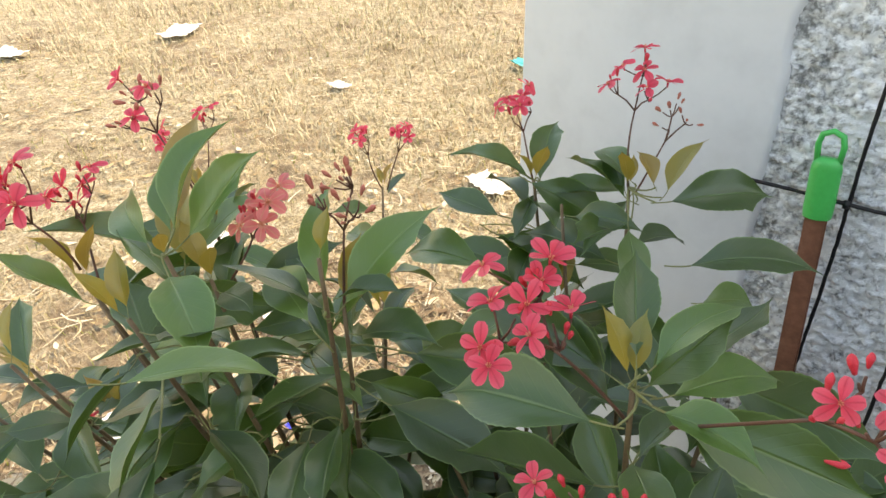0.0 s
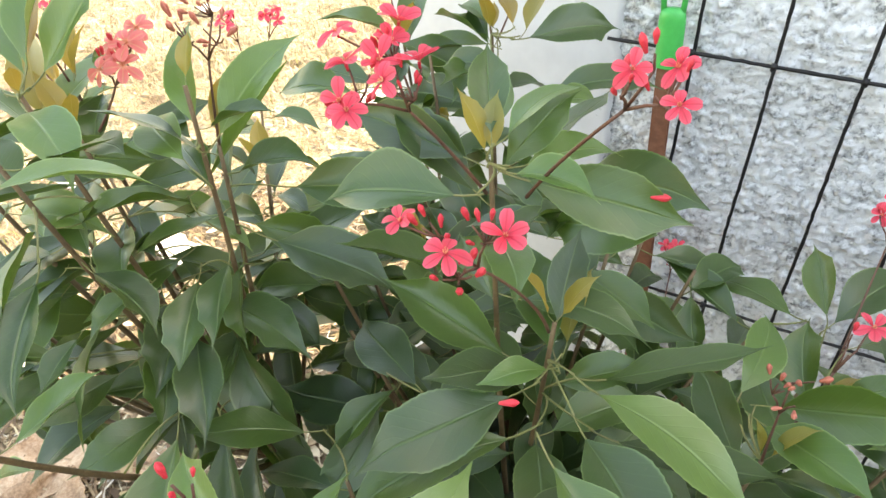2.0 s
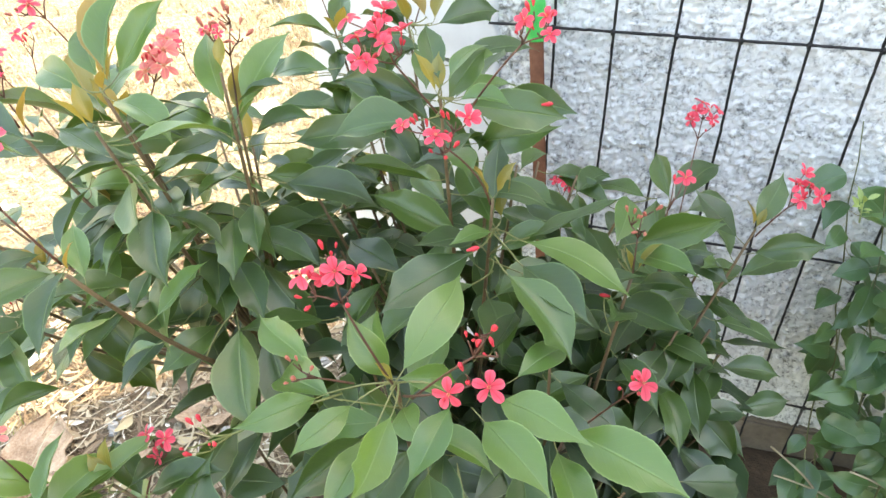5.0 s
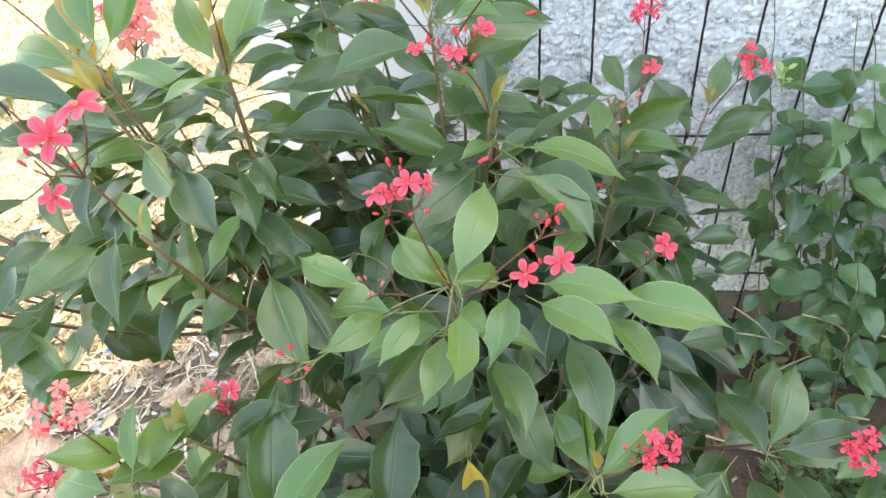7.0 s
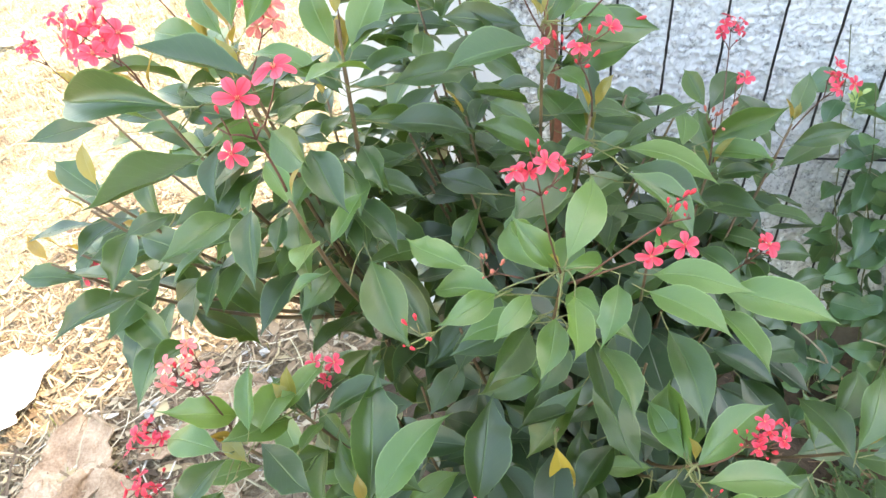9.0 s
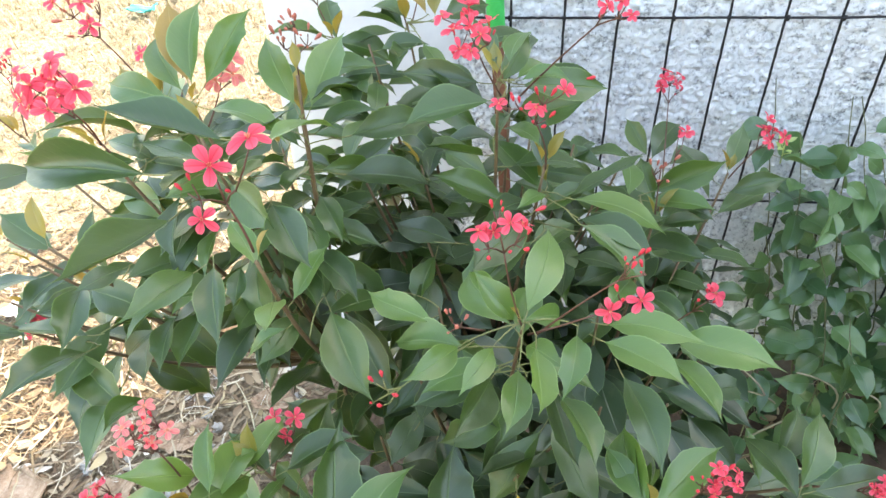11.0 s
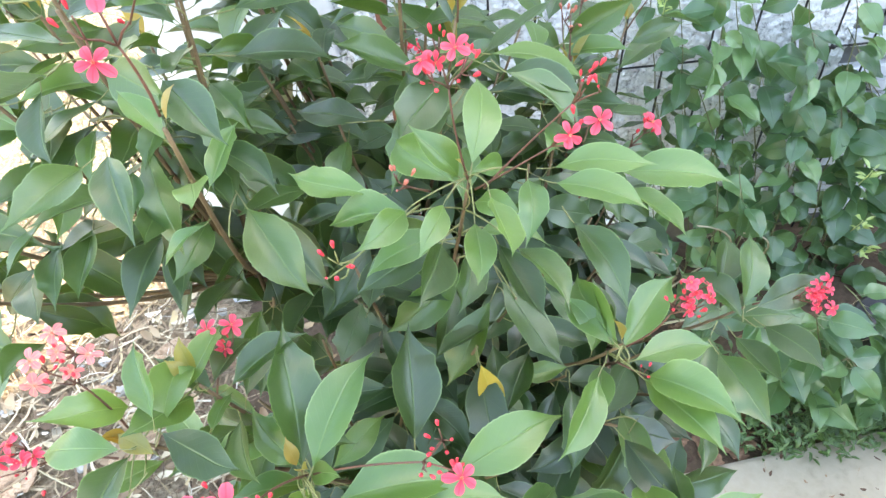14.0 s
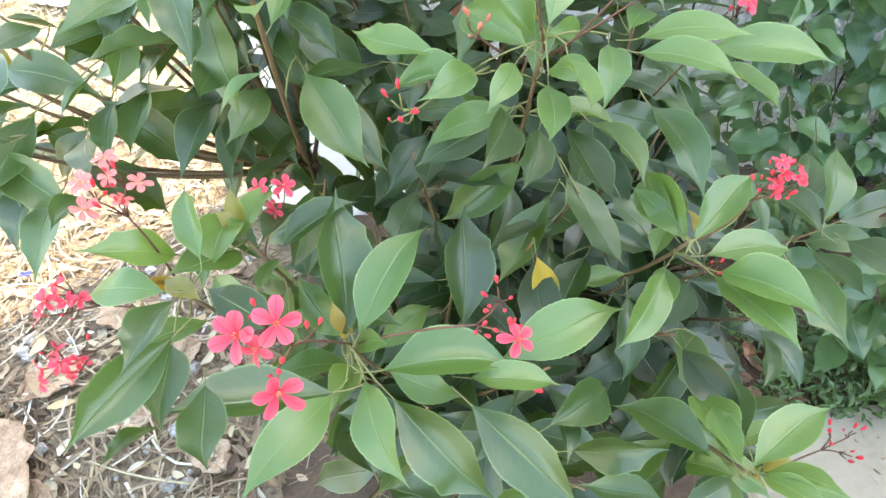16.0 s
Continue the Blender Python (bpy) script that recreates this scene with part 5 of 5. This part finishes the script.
def scatter(seed, count, x0, x1, y0, y1, clear, grow=False):
    rnd = random.Random(seed)
    out = []
    while len(out) < count:
        x, y = rnd.uniform(x0, x1), rnd.uniform(y0, y1)
        if clear(x, y) or noise.noise(Vector((x * 1.1, y * 1.1, seed))) + 0.55 * noise.noise(Vector((x * 6, y * 6, seed))) < rnd.uniform(-0.75, 0.35):
            continue
        out.append((x, y, 1.0 + (0.12 * max(0, y) if grow else 0)))
    return out


def kept_clear(x, y):
    return (x > -1.15 and y < 0.0 and (int(x * 997) + int(y * 991)) % 5 > 0) or (x > -0.66 and -1.2 < y < 0.35) or (x > -0.5 and y > -0.1 and y < 0.3)


blades("dry_grass", scatter(2, 26000, -3.6, -0.5, -1.5, 3.2, kept_clear), STRAW, "short dry straw-coloured grass", 2, 0.05, 0.0016, 1.15)
blades("far_dry_grass", scatter(3, 42000, -12, -0.6, 1.2, 9, kept_clear, True), STRAW, "sun-bleached dry lawn", 3, 0.075, 0.0032, 0.95)
blades("half_green_grass", scatter(5, 4500, -6, -0.5, -1.2, 6, kept_clear), GREEN_GRASS, "sparse grass still partly green", 5, 0.05, 0.0018, 0.9)


def litter(count, seed, area, chip, mat, slim=0.25, thin=0.06):
    """Bits of dead leaf and straw strewn flat over an area; slim is the share of broad chips."""
    rnd = random.Random(seed)
    verts, faces = [], []
    x0, x1, y0, y1 = area
    while count:
        x, y = rnd.uniform(x0, x1), rnd.uniform(y0, y1)
        if (x0 < -1 and x > -0.5 and y > -0.1) or rnd.random() < thin * max(0, y):
            continue
        count -= 1
        broad = rnd.random() < slim
        half = rnd.uniform(*chip) * (1 if broad else 2.2)
        wide = half * (rnd.uniform(0.3, 0.55) if broad else rnd.uniform(0.02, 0.055))
        turn, bow, lift, n = rnd.uniform(0, 6.28), rnd.uniform(-0.35, 0.35), rnd.uniform(0.004, 0.03), len(verts)
        c, d = math.cos(turn), math.sin(turn)
        tip_up = rnd.uniform(-0.25, 0.35)
        for i in range(4):
            f = i / 1.5 - 1
            for j in (-1, 0, 1):
                u, v = f * half, j * wide * (1 - 0.75 * f * f if broad else 1) + bow * half * f * f
                z = lift + half * (0.18 * tip_up * f + 0.10 * f * f) + (wide * 0.35 * rnd.uniform(0.3, 1) if j else 0)
                verts.append((x + u * c - v * d, y + u * d + v * c, z))
        for i in range(3):
            for j in range(2):
                a = n + i * 3 + j
                faces.append((a, a + 1, a + 4, a + 3))
    return mesh_from("leaf_litter", verts, faces, mat)


tagged(place("leaf_litter", litter(14000, 12, (-6.5, -0.45, -1.3, 5.5), (0.010, 0.030), STRAW_BITS, 0.28)), "pale straw and dead leaf litter on the yard", "leaf litter", kind="stuff")
tagged(place("straw_litter", litter(4200, 13, (-1.7, -0.42, -1.1, 0.6), (0.008, 0.030), EDGE_BITS, 0.22)), "broken straw and stalks beside the bed", "leaf litter", kind="stuff")
tagged(place("bed_litter", litter(1500, 14, (-0.55, 1.1, -0.95, -0.04), (0.007, 0.022), BED_BITS, 0.5)), "brown rotting leaf bits on the soil bed", "leaf litter", kind="stuff")
tagged(place("slab_litter", litter(220, 15, (0.52, 1.4, -1.3, -0.67), (0.003, 0.009), BED_BITS, 0.6), None, Matrix.Translation((0, 0, 0.036))), "dark leaf crumbs lying on the slab", "leaf litter", kind="stuff")


def dry_leaf(at, size, seed, label, mat=CARDBOARD, flat=0.35, turn=0.0):
    """A curled dead leaf or a crumpled flat scrap."""
    rnd = random.Random(seed)
    verts, faces = [], []
    n = 26
    for i in range(n + 1):
        for j in range(n + 1):
            u, v = i / n * 2 - 1, j / n * 2 - 1
            r = 1 - 0.20 * noise.noise(Vector((u * 2, v * 2, seed)))
            taper = (1 - 0.88 * abs(u) ** 2.6) ** 0.7 if mat is CARDBOARD else 0.95
            ragged = 1 + 0.30 * noise.noise(Vector((u * 5, v, seed * 3.1))) * abs(v)
            p = Vector((u * r * size, v * r * size * 0.62 * taper * ragged, 0))
            p.z = size * flat * (0.40 * noise.noise(Vector((u * 1.4, v * 1.4, seed + 5))) + 0.30 * u * u + 0.34 * abs(v) ** 1.4 * taper + 0.16 * abs(noise.noise(Vector((u * 3.5, v * 3.5, seed)))) + 0.05 * noise.noise(Vector((u * 11, v * 11, seed))) - 0.10 * max(0, 1 - abs(v) * 9))
            verts.append(p)
    for i in range(n):
        for j in range(n):
            a = i * (n + 1) + j
            faces.append((a, a + 1, a + n + 2, a + n + 1))
    low = min(v.z for v in verts)
    ob = place("scrap" if mat is not CARDBOARD else "dry_leaf", mesh_from("dry_leaf", [v - Vector((0, 0, low)) for v in verts], faces, mat), None, pose(*at, 0, 0, turn))
    solid = ob.modifiers.new("thickness", "SOLIDIFY")
    solid.thickness = 0.0018
    if mat is CARDBOARD:
        spine = [verts[i * (n + 1) + n // 2] - Vector((0, 0, low - 0.002)) for i in range(n + 1)]
        v, f = tube(spine, size * 0.022, size * 0.008, 6)
        place("midrib", mesh_from("midrib", v, f, VINE_STEM), ob, None, "pale dried midrib")
    return ob


rnd = random.Random(77)
for n, (x, y, s) in enumerate(((-1.12, -0.55, 0.15), (-0.98, -0.70, 0.17), (-1.16, -0.72, 0.12), (-0.86, -0.78, 0.09), (-0.92, -0.46, 0.07), (-0.74, -0.56, 0.06), (-0.80, -0.28, 0.07), (-0.66, -0.42, 0.06), (-1.0, -0.9, 0.1), (-0.72, -0.80, 0.07), (-0.6, -0.15, 0.06), (-0.55, -0.65, 0.06))):
    tagged(dry_leaf((x, y, 0.015), s, n, "", turn=rnd.uniform(0, 360)), "large curled brown dead leaf lying on the ground", "dead leaf", "dead leaves")
for n, (x, y) in enumerate(((0.45, -0.50), (0.56, -0.56), (0.62, -0.42), (0.40, -0.60), (0.72, -0.60), (0.50, -0.36), (0.30, -0.55), (0.64, -0.30), (0.47, -0.63), (0.51, -0.59), (0.56, -0.63), (0.44, -0.57), (0.37, -0.66), (0.60, -0.52), (0.68, -0.55), (0.41, -0.64), (0.53, -0.53), (0.63, -0.63))):
    tagged(dry_leaf((x, y, 0.03), rnd.uniform(0.020, 0.036), n + 30, "", BROWN_LEAF, turn=rnd.uniform(0, 360)), "small brown dead leaf on the soil bed", "dead leaf", "dead leaves")
for n, (x, y, s) in enumerate(((-5.17, 2.10, 0.20), (-3.08, 1.91, 0.08), (-1.43, -0.36, 0.13), (-1.50, 1.34, 0.11), (-5.74, 0.98, 0.16), (-2.3, 3.4, 0.25), (-1.45, 0.15, 0.09), (-2.1, 0.3, 0.08))):
    tagged(dry_leaf((x, y, 0.03), s, n + 60, "", PAPER, 0.2, rnd.uniform(0, 360)), "crumpled white paper scrap on dry grass", "paper", "paper scraps")
tagged(dry_leaf((-2.33, 2.87, 0.04), 0.09, 81, "", CYAN, 0.5), "crumpled turquoise plastic scrap on dry grass", "plastic scrap")
tagged(dry_leaf((-1.095, -0.138, 0.02), 0.014, 82, "", BLUE, 0.5), "tiny bright blue plastic scrap", "plastic scrap")


def rubble(at, size, seed, mat, label, category, group):
    bm = bmesh.new()
    bmesh.ops.create_icosphere(bm, subdivisions=2, radius=size)
    for v in bm.verts:
        v.co += noise.noise_vector(v.co / size * 1.5 + Vector((seed, 0, 0))) * size * 0.65
        v.co.z *= 0.6
    ob = part("stone" if mat is not BRICK else "brick_fragment", bm, mat, None, "", False, pose(*at, 0, 0, seed * 37))
    tagged(ob, label, category, group)


for n in range(46):
    x, y = rnd.uniform(-1.05, -0.5), rnd.uniform(-0.75, 0.05)
    rubble((x, y, 0.015), rnd.uniform(0.005, 0.017), n, STONE, "small pale stone among straw", "stone", "stones by the bed")
for n, (x, y, s) in enumerate(((0.434, -0.519, 0.024), (0.60, -0.50, 0.016), (0.345, -0.60, 0.018), (0.53, -0.545, 0.02))):
    rubble((x, y, 0.034), s, n + 70, BRICK, "broken red brick piece in the soil", "brick fragment", "brick fragments")
for n, (x, y, s) in enumerate(((0.60, -0.575, 0.006), (0.57, -0.60, 0.007), (0.66, -0.60, 0.005), (0.34, -0.70, 0.012), (0.30, -0.74, 0.009), (0.50, -0.62, 0.006))):
    rubble((x, y, 0.026), s, n + 90, STONE, "small pale pebble in the soil", "stone", "pale pebbles")


def twig(a, b, r, seed):
    rnd = random.Random(seed)
    a, b = Vector(a), Vector(b)
    mid = (a + b) / 2 + Vector((rnd.uniform(-1, 1), rnd.uniform(-1, 1), 0.4)) * 0.12 * (b - a).length
    v, f = tube(curve(a, mid, b, 7), r, r * 0.5, 6)
    tagged(place("twig", mesh_from("twig", [q - a for q in v], f, VINE_STEM), None, Matrix.Translation(a)), "dry tan twig lying on the soil", "twig", "twigs")


for n, (a, b, r) in enumerate((((0.455, -0.50, 0.035), (0.50, -0.475, 0.07), 0.006), ((0.52, -0.30, 0.04), (0.78, -0.36, 0.12), 0.004), ((0.56, -0.24, 0.05), (0.80, -0.18, 0.16), 0.003), ((0.42, -0.34, 0.03), (0.62, -0.42, 0.05), 0.003), ((-0.62, -0.55, 0.02), (-0.90, -0.40, 0.03), 0.003), ((-0.70, -0.86, 0.02), (-0.95, -0.80, 0.03), 0.004), ((-0.60, -0.30, 0.02), (-0.72, -0.10, 0.03), 0.003), ((-0.55, -0.72, 0.02), (-0.78, -0.66, 0.03), 0.003))):
    twig(a, b, r, n)

# concrete slab at the bed's edge
slab = part("paving_slab", box((1.06, 0.75, 0.09), (0, 0, 0), 0.01, 0.004, 10), CONCRETE, None, "", False, pose(1.025, -1.01, -0.004, 0, 0, 4))
tagged(slab, "pale weathered concrete slab at the bed's edge", "slab")
# black plant pot in the vine
bm = bmesh.new()
rings = []
for r, z in ((0.055, 0.0), (0.072, 0.13), (0.080, 0.131), (0.080, 0.15), (0.072, 0.15), (0.066, 0.12), (0.0, 0.12)):
    rings.append([bm.verts.new((max(r, 0.0005) * math.cos(a), max(r, 0.0005) * math.sin(a), z)) for a in np.linspace(0, 2 * math.pi, 24, endpoint=False)])
for lo, hi in zip(rings, rings[1:]):
    for k in range(24):
        bm.faces.new((lo[k], lo[(k + 1) % 24], hi[(k + 1) % 24], hi[k]))
bm.faces.new(rings[0][::-1])
tagged(part("plant_pot", bm, BLACK, None, "", True, pose(1.02, -0.46, 0.02, 4, 3, 0)), "black plastic plant pot in the vine", "plant pot")

# low weeds between bed and slab
WEED_LEAVES = [leaf_mesh("leaf", 0.30, 0.3, 0.3, 0.2, (WEED, PETIOLE), 0.8, 0.01, 0.15, 2)]


def weed(at, seed, size):
    rnd = random.Random(seed)
    at = Vector(at)
    verts, faces, uvs = [], [], []
    src = WEED_LEAVES[0]
    co, fa = [v.co.copy() for v in src.vertices], [tuple(p.vertices) for p in src.polygons]
    uv = [(0.5 + c.x, min(1, max(0, c.y - 0.15))) for c in co]
    for k in range(105):
        a, r = rnd.uniform(0, 6.28), size * math.sqrt(rnd.random())
        base = Vector((r * math.cos(a), r * math.sin(a), rnd.uniform(0.0, 0.07)))
        m = leaf_pose(base, (rnd.uniform(-1, 1), rnd.uniform(-1, 1), rnd.uniform(0.1, 1.3)), (0, -0.3, 1), rnd.uniform(0.010, 0.032))
        n = len(verts)
        verts += [m @ c for c in co]
        faces += [tuple(i + n for i in q) for q in fa]
        uvs += uv
    ob = place("weed", mesh_from("weed", verts, faces, WEED, uvs), None, Matrix.Translation(at))
    tagged(ob, "low patch of small-leaved green weeds", "weed", "weeds along the slab", "stuff")


for n, (x, y, s) in enumerate(((0.72, -0.56, 0.06), (0.82, -0.56, 0.07), (0.92, -0.60, 0.07), (0.80, -0.66, 0.05), (0.98, -0.68, 0.06), (0.88, -0.50, 0.06), (1.05, -0.58, 0.07), (0.70, -0.47, 0.05), (0.62, -0.60, 0.04), (0.66, -0.53, 0.05), (0.76, -0.62, 0.05), (0.78, -0.50, 0.06), (0.60, -0.46, 0.04), (0.96, -0.62, 0.06), (0.70, -0.65, 0.04), (0.84, -0.64, 0.05), (0.90, -0.66, 0.05), (1.04, -0.66, 0.06), (0.86, -0.44, 0.06), (0.95, -0.52, 0.06), (0.64, -0.40, 0.04))):
    weed((x, y, 0.02), n, s)
